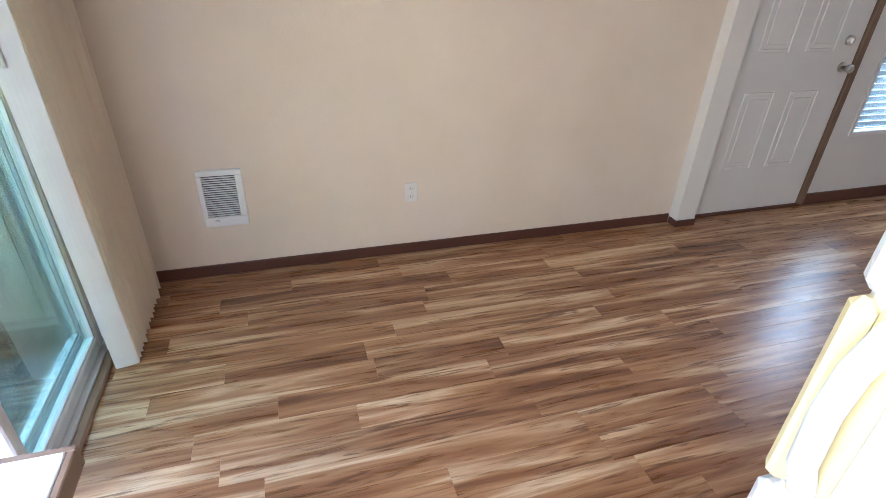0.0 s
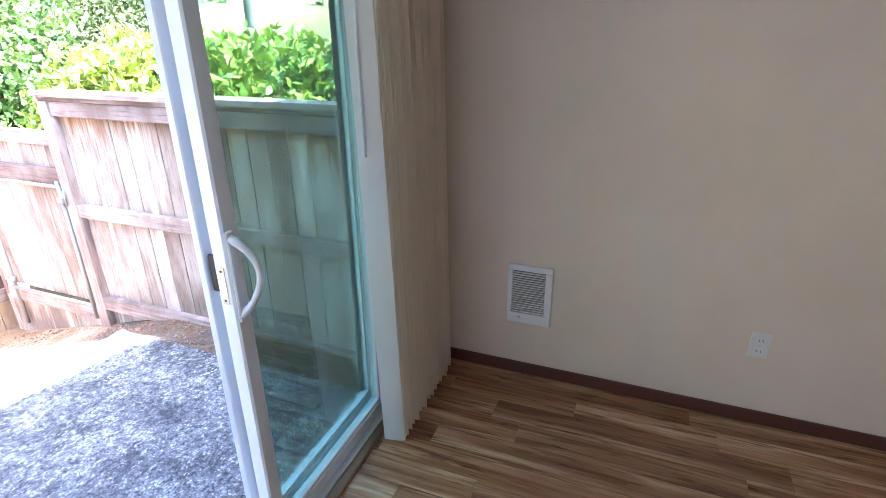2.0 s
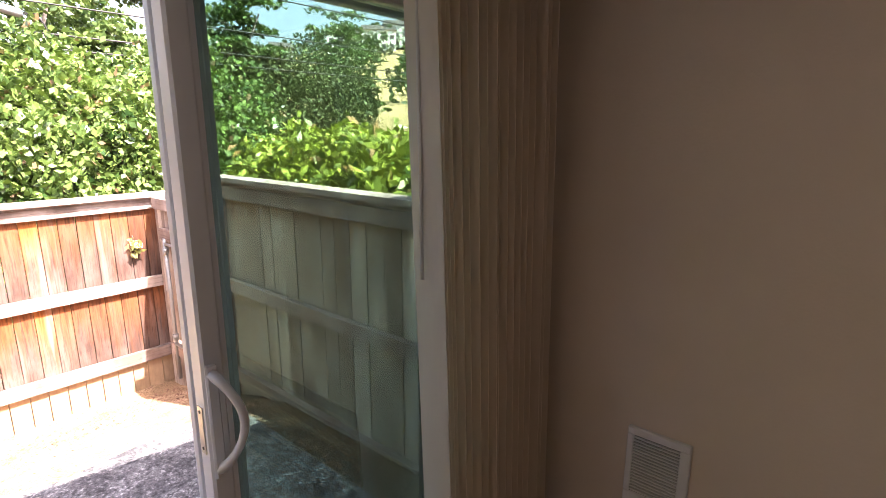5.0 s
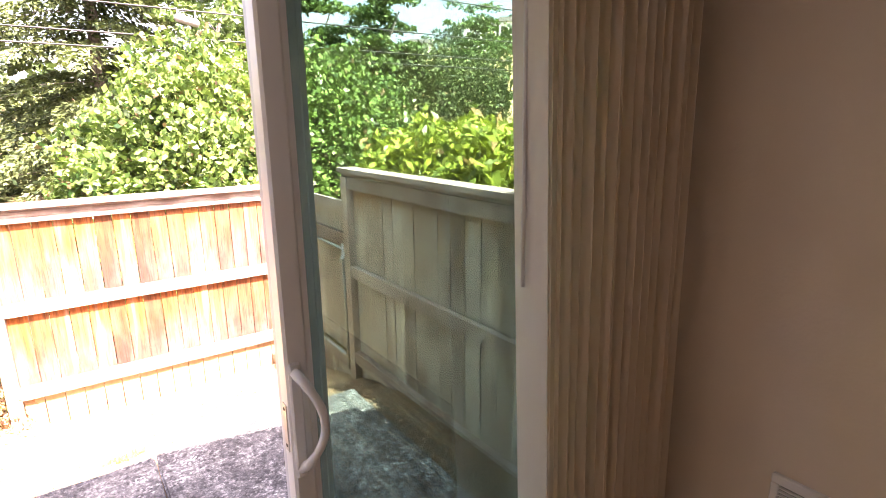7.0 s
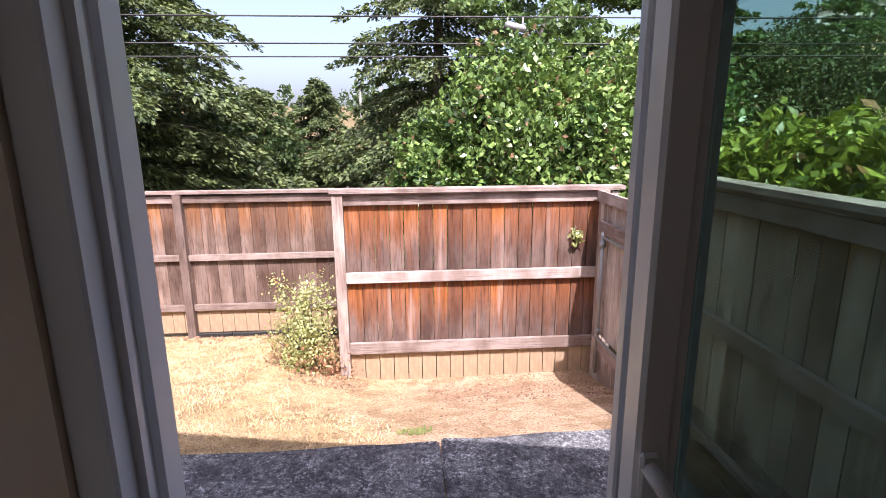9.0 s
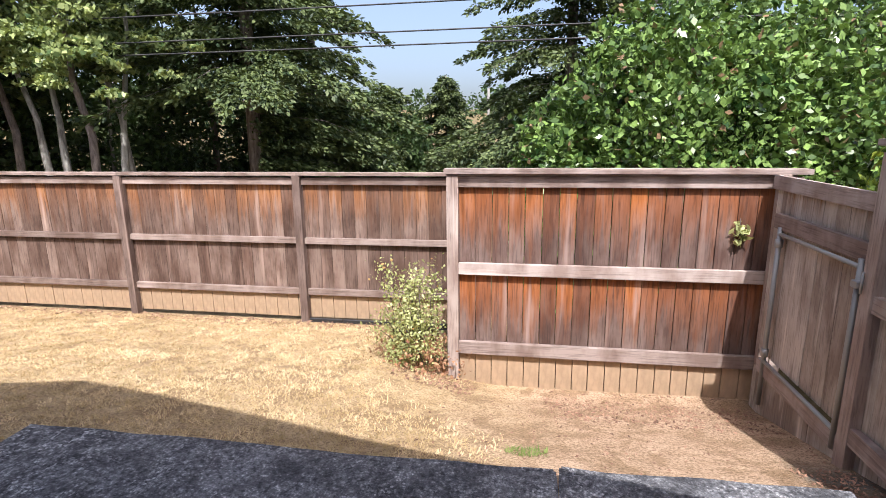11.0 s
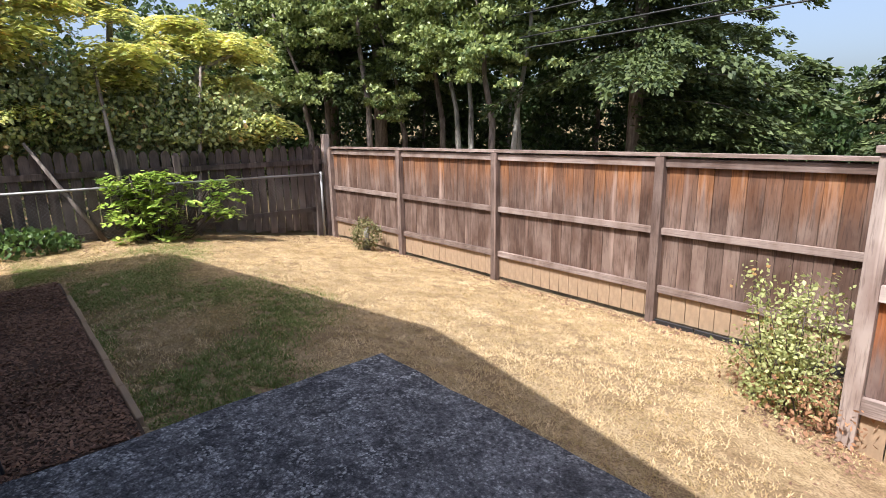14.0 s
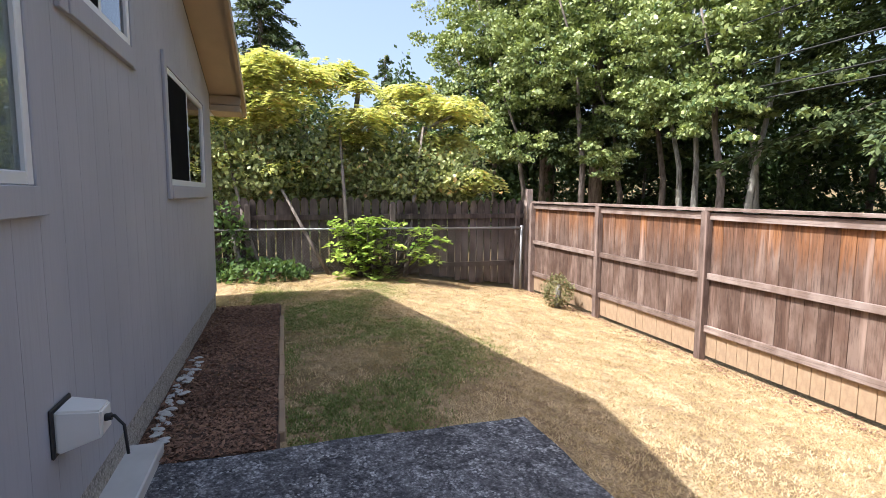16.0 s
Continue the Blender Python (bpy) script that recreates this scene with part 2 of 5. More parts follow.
def siding_mat():
    n = Nodes("grey_painted_siding", 0.75, spec=0.25)
    co = n.coords((1, 1, 0.06))
    f = n.noise(co, 55.0, 5.0, 0.6)
    big = n.noise(n.coords(), 1.5, 4.0)
    n.bump(f, 0.25, 0.004)
    c = n.mix(n.ramp(big, (0.3, 0.0), (0.7, 1.0)), (0.37, 0.375, 0.41), (0.42, 0.425, 0.46))
    return n.done(n.mix(n.ramp(f, (0.3, 0.35), (0.5, 0.0)), c, (0.33, 0.335, 0.365)))


def sheer(name, colour):
    """Thin vinyl that lets some daylight through."""
    n = Nodes(name, 0.5, spec=0.3)
    n.done(colour)
    tr = n.node("ShaderNodeBsdfTranslucent", Color=colour)
    mx = n.node("ShaderNodeMixShader", Fac=0.6)
    n.t.links.new(n.b.outputs[0], mx.inputs[1]), n.t.links.new(tr.outputs[0], mx.inputs[2])
    n.t.links.new(mx.outputs[0], n.t.nodes["Material Output"].inputs[0])
    return n.mat


M_WALL = wall_paint()
M_CEIL = plain("white_ceiling", (0.78, 0.77, 0.74), 0.8)
M_BASE = plain("dark_brown_baseboard", (0.095, 0.036, 0.024), 0.45)
M_PLANK = plank_mat()
M_VINYL = plain("white_vinyl", (0.78, 0.79, 0.80), 0.35, vary=0.05)
M_PAINT = plain("white_door_paint", (0.72, 0.71, 0.69), 0.45, vary=0.05)
M_TRIM = plain("white_trim_paint", (0.76, 0.74, 0.70), 0.5, vary=0.05)
M_BLIND = sheer("ivory_vinyl_slat", (0.93, 0.86, 0.76))
M_ALU = plain("pale_grey_aluminium", (0.62, 0.65, 0.70), 0.45, 0.15, vary=0.06)
M_BLACK = plain("black_plastic", (0.02, 0.02, 0.022), 0.5)
M_STEEL = plain("brushed_nickel", (0.62, 0.60, 0.57), 0.3, 1.0)
M_GALV = plain("galvanised_steel", (0.34, 0.34, 0.34), 0.6, 0.6)
M_BRASS = plain("dark_hinge_metal", (0.10, 0.07, 0.05), 0.45, 0.8)
M_HEAT = plain("heater_enamel", (0.80, 0.80, 0.79), 0.35, vary=0.03)
# near-black; carries the shade of recesses, slots and unlit rooms as colour
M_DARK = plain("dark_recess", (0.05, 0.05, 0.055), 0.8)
M_GLASS = glass_mat("green_tinted_glass", (0.71, 0.80, 0.76))
M_PANE = glass_mat("window_pane", (0.75, 0.80, 0.80))
# tint kept dark: the shade of the rooms behind is put into the glass
M_DUSKPANE = glass_mat("shade_tint_pane", (0.22, 0.25, 0.25))
M_SCREEN = plain("black_insect_mesh", (0.008, 0.008, 0.009), 1.0, vary=0.3)
M_SCREEN.node_tree.nodes["Principled BSDF"].inputs["Specular IOR Level"].default_value = 0.05
M_LAMIN = plain("speckled_white_laminate", (0.72, 0.72, 0.74), 0.35, grain=200)
M_OAK = plain("worn_brown_wood_edge", (0.21, 0.135, 0.085), 0.5, grain=40, vary=0.35)
M_FRIDGE = plain("white_appliance_enamel", (0.62, 0.63, 0.64), 0.3, vary=0.03)
M_YELLOW = plain("yellowed_plastic_trim", (0.74, 0.64, 0.36), 0.4, vary=0.15)
M_THRESH = plain("worn_wood_threshold", (0.30, 0.19, 0.11), 0.5, grain=50, vary=0.35)
M_TALL = fence_wood("cedar_tall_fence", (0.36, 0.118, 0.032), (0.175, 0.125, 0.108), (0.095, 0.055, 0.044), ((0.90, 0.32), (0.12, -0.42)), 0.45)
M_LOW = fence_wood("cedar_low_fence", (0.33, 0.14, 0.055), (0.195, 0.138, 0.113), (0.105, 0.063, 0.047), ((0.80, 0.32),), 0.65)
M_SIDE = fence_wood("cedar_side_fence", (0.36, 0.19, 0.09), (0.46, 0.40, 0.35), (0.27, 0.215, 0.18), ((1.18, 0.9),), 0.7)
M_RAIL = fence_wood("silvered_post", (0.3, 0.2, 0.15), (0.38, 0.31, 0.275), (0.24, 0.175, 0.15))
M_BEAM = fence_wood("silvered_rail", (0.3, 0.2, 0.15), (0.37, 0.305, 0.278), (0.22, 0.162, 0.14), run=(0.05, 0.05, 1))
M_BEAM_LOW = fence_wood("dull_rail", (0.3, 0.2, 0.15), (0.27, 0.21, 0.185), (0.17, 0.12, 0.10), run=(0.05, 0.05, 1))
M_POST_LOW = fence_wood("dull_post", (0.3, 0.2, 0.15), (0.25, 0.19, 0.165), (0.15, 0.105, 0.088))
M_KICK = plain("tan_kick_board", (0.40, 0.28, 0.18), 0.85, grain=45.0, vary=0.3, bump=0.3)
M_OLD = fence_wood("old_dark_fence", (0.2, 0.1, 0.06), (0.115, 0.092, 0.083), (0.05, 0.038, 0.034))
M_SLAB = concrete("stained_patio_concrete", (0.065, 0.065, 0.073), (0.25, 0.25, 0.265), (0.66, 0.66, 0.67))
M_FOUND = concrete("foundation_concrete", (0.46, 0.43, 0.38), (0.54, 0.51, 0.46), (0.58, 0.55, 0.50))
M_GROUND = ground_mat()
M_SIDING = siding_mat()
M_SOFFIT = plain("tan_soffit_board", (0.46, 0.36, 0.25), 0.7, vary=0.15)
M_ROOF = plain("roof_shingle", (0.09, 0.08, 0.075), 0.95, grain=120, vary=0.4, bump=0.4)
M_FIR = leaf("fir_needles", (0.016, 0.034, 0.013), (0.145, 0.185, 0.066), 0.6, through=0.15)
M_HEDGE = leaf("hedge_leaf", (0.018, 0.050, 0.012), (0.22, 0.33, 0.085), 0.30, (0.22, 0.14, 0.08), 0.12)
M_LAUREL = leaf("laurel_leaf", (0.035, 0.075, 0.012), (0.46, 0.52, 0.08), 0.36, (0.3, 0.16, 0.07), 0.14)
M_SUMAC = leaf("yellow_green_leaf", (0.22, 0.29, 0.07), (0.92, 0.88, 0.44), 0.45, (0.75, 0.45, 0.2), 0.3)
M_MAPLE = leaf("maple_leaf", (0.04, 0.08, 0.024), (0.42, 0.48, 0.19), 0.42, through=0.2)
# leaf green darkened to hold the shade inside the woods
M_SHADE = leaf("shade_dark_leaf", (0.014, 0.034, 0.011), (0.085, 0.135, 0.046), 0.5)
M_IVY = leaf("ivy_leaf", (0.03, 0.07, 0.02), (0.16, 0.24, 0.08), 0.4)
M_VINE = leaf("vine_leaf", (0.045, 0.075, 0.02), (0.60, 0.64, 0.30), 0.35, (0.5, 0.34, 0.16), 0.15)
M_DRYSHRUB = leaf("dry_shrub_leaf", (0.08, 0.08, 0.035), (0.30, 0.28, 0.13), 0.6, (0.25, 0.12, 0.06), 0.15)
M_WEED = leaf("weed_leaf", (0.20, 0.23, 0.08), (0.60, 0.62, 0.30), 0.6, (0.35, 0.2, 0.08))
M_DEAD = leaf("dead_weed_leaf", (0.12, 0.05, 0.03), (0.40, 0.22, 0.12), 0.8, through=0.1)
M_FERN = leaf("sapling_leaf", (0.10, 0.19, 0.03), (0.50, 0.62, 0.13), 0.45)
M_STRAW = leaf("dry_grass_blade", (0.42, 0.295, 0.155), (0.76, 0.60, 0.39), 0.7, patches=0.6)
M_GREEN = leaf("green_grass_blade", (0.09, 0.13, 0.03), (0.24, 0.29, 0.085), 0.7)
M_MULCH = leaf("bark_chip", (0.10, 0.052, 0.034), (0.33, 0.19, 0.125), 0.9, through=0.0)
M_TRUNK = bark("fir_bark", (0.11, 0.09, 0.08), (0.32, 0.27, 0.24))
M_ALDER = bark("pale_alder_bark", (0.10, 0.09, 0.078), (0.44, 0.42, 0.37), 7.0)
M_STONE = plain("white_stone", (0.58, 0.565, 0.54), 0.8, grain=40, vary=0.25, bump=0.3)
M_WIRE = plain("black_cable", (0.03, 0.03, 0.03), 0.6)
M_FARWALL = plain("white_render", (0.74, 0.74, 0.74), 0.8)
M_POLE = bark("grey_pole_wood", (0.16, 0.15, 0.14), (0.30, 0.29, 0.27))


# ---- building blocks ----
def mesh_of(name, verts, faces, smooth=False):
    me = bpy.data.meshes.new(name)
    me.from_pydata([tuple(v) for v in verts], [], faces)
    me.update()
    if smooth:
        me.shade_smooth()
    return me


def fast_mesh(name, verts, size):
    """A mesh of loose faces of `size` corners each, from an array of corners."""
    verts = np.asarray(verts, dtype=np.float32).reshape(-1, 3)
    count = len(verts) // size
    me = bpy.data.meshes.new(name)
    me.vertices.add(len(verts))
    me.vertices.foreach_set("co", verts.ravel())
    me.loops.add(len(verts))
    me.loops.foreach_set("vertex_index", np.arange(len(verts), dtype=np.int32))
    me.polygons.add(count)
    me.polygons.foreach_set("loop_start", np.arange(count, dtype=np.int32) * size)
    me.update(calc_edges=True)
    return me


def box_bm(x0, x1, y0, y1, z0, z1, bev=0.0):
    bm = bmesh.new()
    bmesh.ops.create_cube(bm, size=1)
    for v in bm.verts:
        v.co = Vector(((x0, x1)[v.co.x > 0], (y0, y1)[v.co.y > 0], (z0, z1)[v.co.z > 0]))
    if bev:
        bmesh.ops.bevel(bm, geom=bm.edges[:], offset=bev, segments=1, affect="EDGES")
    return bm


def tube_bm(points, radius, sides=8, radii=None):
    """A round bar along a line of points."""
    bm = bmesh.new()
    pts = [Vector(p) for p in points]
    rings = []
    for i, p in enumerate(pts):
        d = (pts[min(i + 1, len(pts) - 1)] - pts[max(i - 1, 0)]).normalized()
        a = d.orthogonal().normalized()
        if rings:
            a = (last - d * last.dot(d)).normalized()
        last = a
        b = d.cross(a)
        r = radii[i] if radii else radius
        rings.append([bm.verts.new(p + (a * math.cos(k * math.tau / sides) + b * math.sin(k * math.tau / sides)) * r) for k in range(sides)])
    for u, w in zip(rings, rings[1:]):
        for k in range(sides):
            bm.faces.new((u[k], u[(k + 1) % sides], w[(k + 1) % sides], w[k]))
    bm.faces.new(rings[0][::-1]), bm.faces.new(rings[-1])
    for f in bm.faces:
        f.smooth = len(f.verts) == 4
    return bm


def join(*bms):
    """Several bmeshes in one."""
    out = bmesh.new()
    for b in bms:
        me = bpy.data.meshes.new("tmp")
        b.to_mesh(me)
        out.from_mesh(me)
        bpy.data.meshes.remove(me)
        b.free()
    return out


def part(name, shape, material, parent=None, label="", at=None):
    """One mesh object, given in world places, under a thing or a part. shape: bmesh or mesh."""
    if isinstance(shape, bmesh.types.BMesh):
        me = bpy.data.meshes.new(name)
        shape.to_mesh(me)
        shape.free()
    else:
        me = shape
    if not me.materials:
        me.materials.append(material)
    ob = new(name, me)
    if parent is not None:
        ob.parent = parent
        up, base = parent, Vector((0, 0, 0))
        while up is not None:
            base += up.location
            up = up.parent
        ob.matrix_basis = (Matrix.Translation(-base)) @ (at if at is not None else Matrix())
    elif at is not None:
        ob.matrix_basis = at
    if label:
        ob["label"] = label
    return ob


def thing(name, place, label, category, group="", kind=""):
    ob = new(name)
    ob.empty_display_size = 0.1
    ob.location = place
    return tagged(ob, label, category, group, kind)


UNIT = {}


def unit(material, bev=0.04):
    """A shared unit board, chamfered, for pieces."""
    key = (material.name, bev)
    if key not in UNIT:
        bm = box_bm(-0.5, 0.5, -0.5, 0.5, -0.5, 0.5, bev)
        me = bpy.data.meshes.new("piece")
        bm.to_mesh(me)
        bm.free()
        me.materials.append(material)
        UNIT[key] = me
    return UNIT[key]


def piece(name, material, parent, x0, x1, y0, y1, z0, z1, lean=0.0, bev=0.04):
    m = Matrix.Translation(((x0 + x1) / 2, (y0 + y1) / 2, (z0 + z1) / 2)) @ Euler((0, lean, 0)).to_matrix().to_4x4() @ Matrix.Diagonal((x1 - x0, y1 - y0, z1 - z0, 1))
    return part(name, unit(material, bev), material, parent, at=m)


rng = np.random.default_rng(7)


def ground_z(x, y):
    """Level by the house, falling towards the back fence, steeper in the bare corner; hills far off."""
    x, y = np.asarray(x, float), np.asarray(y, float)
    k = np.clip((x + 3.2) / 1.6, 0, 1)
    k = k * k * (3 - 2 * k)
    slope = 0.145 * (1 - k) + 0.285 * k
    run = np.clip(y - 2.2, 0, 3.4)
    z = -0.37 - slope * run + 0.0 * x
    z = np.maximum(z, -0.95)
    z = z + 0.012 * np.sin(x * 2.1 + 1.3) * np.sin(y * 1.7)
    far = np.hypot(x, y)
    hill = np.clip((far - 45) / 200, 0, 1) ** 1.2 * (15 + 24 * np.clip((np.arctan2(x, y) - 0.25) / 0.4, 0, 1) + 3 * np.sin(np.arctan2(x, y) * 9))
    return z + hill


def ground_mesh():
    steps = np.concatenate([np.arange(-14, 4.01, 0.22), 4 + np.geomspace(0.4, 1200, 26)])
    xs = np.concatenate([-14 - np.geomspace(0.5, 1200, 26)[::-1], steps])
    ys = np.concatenate([-14 - np.geomspace(0.5, 1200, 26)[::-1], np.arange(-14, -0.5, 1.0), np.arange(0, 8.01, 0.2), 8 + np.geomspace(0.4, 1200, 30)])
    gx, gy = np.meshgrid(xs, ys)
    gz = ground_z(gx, gy)
    inside = (gx > -8.5) & (gx < 0.4) & (gy < 0.1) & (gy > -9)
    gz = np.where(inside, -0.6, gz)
    nx, ny = len(xs), len(ys)
    idx = np.arange(nx * ny).reshape(ny, nx)
    faces = np.stack([idx[:-1, :-1], idx[:-1, 1:], idx[1:, 1:], idx[1:, :-1]], -1).reshape(-1, 4)
    return mesh_of("ground", np.stack([gx, gy, gz], -1).reshape(-1, 3), faces.tolist(), True)


ground = tagged(part("ground", ground_mesh(), M_GROUND), "dry straw-coloured lawn sloping to bare dirt", "ground", kind="structure")

# ---- the house ----
WALL_IN, WALL_OUT = -0.03, 0.12
RIDGE_X, EAVE_L, EAVE_Z, PITCH = -4.35, -8.85, 2.08, 0.33
CORNER_L, CORNER_R = -8.36, 0.16


def roof_z(x):
    return EAVE_Z + PITCH * ((x - EAVE_L) if x < RIDGE_X else (2 * RIDGE_X - x - EAVE_L))


DOOR = (-1.98, -0.39, -0.35, 2.06)          # slider opening
WIN_FAR = (-7.66, -5.86, 1.10, 1.95)
WIN_UP = (-4.93, -4.02, 1.83, 2.55)
WIN_NEAR = (-3.63, -2.45, 1.07, 2.10)
HOLES = (DOOR, WIN_FAR, WIN_UP, WIN_NEAR)


def cells(x0, x1, z0):
    """Columns between x0 and x1, cut by the openings: x0, x1, bottom, top at x0, top at x1."""
    xs = sorted({x0, x1, *[h for H in HOLES for h in H[:2] if x0 < h < x1], *([RIDGE_X] if x0 < RIDGE_X < x1 else [])})
    for a, b in zip(xs, xs[1:]):
        low = z0
        for H in sorted(HOLES, key=lambda h: h[2]):
            if H[0] <= (a + b) / 2 <= H[1]:
                if H[2] > low:
                    yield a, b, low, H[2], H[2]
                low = max(low, H[3])
        yield a, b, low, roof_z(a) - 0.05, roof_z(b) - 0.05


def prism(bm, a, b, z0, za, zb, y0, y1):
    v = [bm.verts.new(p) for p in ((a, y0, z0), (b, y0, z0), (b, y0, zb), (a, y0, za), (a, y1, z0), (b, y1, z0), (b, y1, zb), (a, y1, za))]
    for f in ((0, 1, 2, 3), (7, 6, 5, 4), (0, 4, 5, 1), (1, 5, 6, 2), (2, 6, 7, 3), (3, 7, 4, 0)):
        bm.faces.new([v[i] for i in f])


bm = bmesh.new()
for c in cells(CORNER_L + 0.02, CORNER_R, -0.12):
    prism(bm, *c, WALL_IN, 0.095)
wall_patio = tagged(part("wall_patio", bm, M_WALL), "cream interior wall with grey siding outside, facing the patio", "wall", kind="structure")
found = tagged(part("foundation", join(box_bm(CORNER_L + 0.03, -2.0, 0.0, 0.110, -0.75, -0.143, 0.006), box_bm(-0.39, CORNER_R, 0.0, 0.110, -0.75, -0.143, 0.006), box_bm(-2.0, -0.39, 0.0, 0.085, -0.75, -0.09)), M_FOUND), "bare concrete foundation strip under the siding", "foundation", kind="structure")

# the other walls of the room and house
wall_heater = tagged(part("wall_heater", box_bm(0.0, 0.12, -3.345, WALL_IN, 0, 2.44), M_WALL), "cream painted interior wall with heater", "wall", kind="structure")
entry_wall = tagged(part("wall_entry", join(box_bm(-0.08, 0.12, -3.49, -3.345, 0, 2.44), box_bm(0.0, 0.12, -4.50, -3.49, 2.06, 2.44), box_bm(0.0, 0.12, -7.0, -5.39, 0, 2.44), box_bm(0, 0.12, -5.39, -4.50, 2.06, 2.44)), M_TRIM), "white wall end beside the entry door", "wall", kind="structure")
tagged(part("wall_kitchen", box_bm(-4.4, -4.3, -7.0, WALL_IN, 0, 2.44), M_WALL), "cream painted kitchen wall", "wall", kind="structure")
tagged(part("wall_back", box_bm(-4.4, 0.12, -7.1, -7.0, 0, 2.44), M_WALL), "cream painted back wall", "wall", kind="structure")
tagged(part("ceiling", box_bm(-4.4, 0.12, -7.1, WALL_IN, 2.44, 2.56), M_CEIL), "white painted ceiling", "ceiling", kind="structure")
tagged(part("wall_side", box_bm(CORNER_L + 0.02, CORNER_L + 0.14, -9.0, -0.035, -0.6, roof_z(CORNER_L) - 0.05), M_SIDING), "grey siding side wall of the house", "wall", kind="structure")
# flat-roofed wing out of view, added to cast shade beside the patio
tagged(part("wall_far_side", join(box_bm(0.165, 2.6, -9.0, 0.13, -0.6, 2.05), box_bm(0.24, 2.8, -9.1, 0.46, 2.06, 2.16)), M_SIDING), "unseen grey siding wing added to shade the side strip", "wall", kind="structure")

# roof
roof = thing("roof", (RIDGE_X, 0, roof_z(RIDGE_X)), "dark shingle gable roof with tan rake boards", "roof", kind="structure")
for side in (-1, 1):
    tip = EAVE_L if side < 0 else 2 * RIDGE_X - EAVE_L
    bm = bmesh.new()
    a, b = (tip, RIDGE_X) if side < 0 else (RIDGE_X, tip)
    za, zb = roof_z(a), roof_z(b)
    v = [bm.verts.new(p) for p in ((a, -9.2, za), (b, -9.2, zb), (b, 0.46, zb), (a, 0.46, za), (a, -9.2, za + 0.10), (b, -9.2, zb + 0.10), (b, 0.46, zb + 0.10), (a, 0.46, za + 0.10))]
    for f in ((0, 3, 2, 1), (4, 5, 6, 7), (0, 1, 5, 4), (2, 3, 7, 6), (1, 2, 6, 5), (0, 4, 7, 3)):
        bm.faces.new([v[i] for i in f])
    part("roof_slope", bm, M_ROOF, roof)
    bm = bmesh.new()
    v = [bm.verts.new(p) for p in ((a, 0.462, za - 0.07), (b, 0.462, zb - 0.07), (b, 0.462, zb + 0.085), (a, 0.462, za + 0.085), (a, 0.50, za - 0.07), (b, 0.50, zb - 0.07), (b, 0.50, zb + 0.085), (a, 0.50, za + 0.085))]
    for f in ((0, 1, 2, 3), (7, 6, 5, 4), (0, 4, 5, 1), (1, 5, 6, 2), (2, 6, 7, 3), (3, 7, 4, 0)):
        bm.faces.new([v[i] for i in f])
    part("rake_board", bm, M_SOFFIT, roof)
    bm = bmesh.new()
    v = [bm.verts.new(p) for p in ((a, 0.12, za - 0.03), (b, 0.12, zb - 0.03), (b, 0.46, zb - 0.03), (a, 0.46, za - 0.03), (a, 0.12, za - 0.004), (b, 0.12, zb - 0.004), (b, 0.46, zb - 0.004), (a, 0.46, za - 0.004))]
    for f in ((0, 3, 2, 1), (4, 5, 6, 7), (0, 1, 5, 4), (2, 3, 7, 6), (1, 2, 6, 5), (0, 4, 7, 3)):
        bm.faces.new([v[i] for i in f])
    part("soffit", bm, M_SOFFIT, roof)
    x0, x1 = (tip, tip + 0.48) if side < 0 else (tip - 0.48, tip)
    if side < 0:
        part("eave_return", box_bm(x0, x1, 0.12, 0.455, EAVE_Z - 0.085, EAVE_Z - 0.01, 0.004), M_SOFFIT, roof)
    gx = tip - 0.06 if side < 0 else tip + 0.06
    part("gutter", box_bm(gx - 0.06, gx + 0.06, -9.2, 0.47, EAVE_Z - 0.07, EAVE_Z + 0.04, 0.02), M_VINYL, roof, "white metal gutter")
part("gable_outrigger", box_bm(EAVE_L + 0.36, EAVE_L + 0.45, 0.12, 0.46, EAVE_Z + 0.0, EAVE_Z + 0.10), M_SOFFIT, roof)


# ---- floor ----
floor = tagged(part("floor", box_bm(-4.4, 0.12, -7.1, WALL_IN + 0.0, -0.14, -0.004), M_THRESH), "blond and brown acacia laminate plank floor", "floor", kind="structure")
threshold = tagged(part("trim", box_bm(-1.975, -0.39, -0.06, -0.022, -0.01, 0.022, 0.006), M_THRESH), "worn brown wooden threshold strip", "threshold", kind="structure")
baseboard = tagged(part("baseboard", join(box_bm(-0.014, 0.0, -3.333, -0.03, 0, 0.064, 0.003), box_bm(-0.094, -0.08, -3.49, -3.333, 0, 0.045, 0.003), box_bm(-0.08, -0.014, -3.345, -3.333, 0, 0.045, 0.003), box_bm(-0.38, -0.014, -0.044, -0.03, 0, 0.064, 0.003)), M_BASE), "dark brown wooden baseboard", "baseboard", kind="structure")


# ---- sliding door ----
slider = tagged(thing("door_1", (-1.23, 0.04, 0), "white vinyl sliding patio door standing half open", "sliding door"), kind="structure")
FR = 0.045
L, R = -1.935, -0.43
part("door_frame", join(box_bm(L - 0.045, L + 0.004, -0.02, 0.142, 0.0, 2.05, 0.004), box_bm(R - 0.02, R + 0.04, -0.02, 0.142, 0.0, 2.05, 0.004), box_bm(L + 0.004, R - 0.02, -0.02, 0.142, 1.99, 2.05, 0.004)), M_VINYL, slider)
part("jamb_strip", join(box_bm(L + 0.004, L + 0.016, 0.02, 0.034, 0.03, 1.99), box_bm(L + 0.004, L + 0.016, 0.066, 0.076, 0.03, 1.99)), M_VINYL, slider)
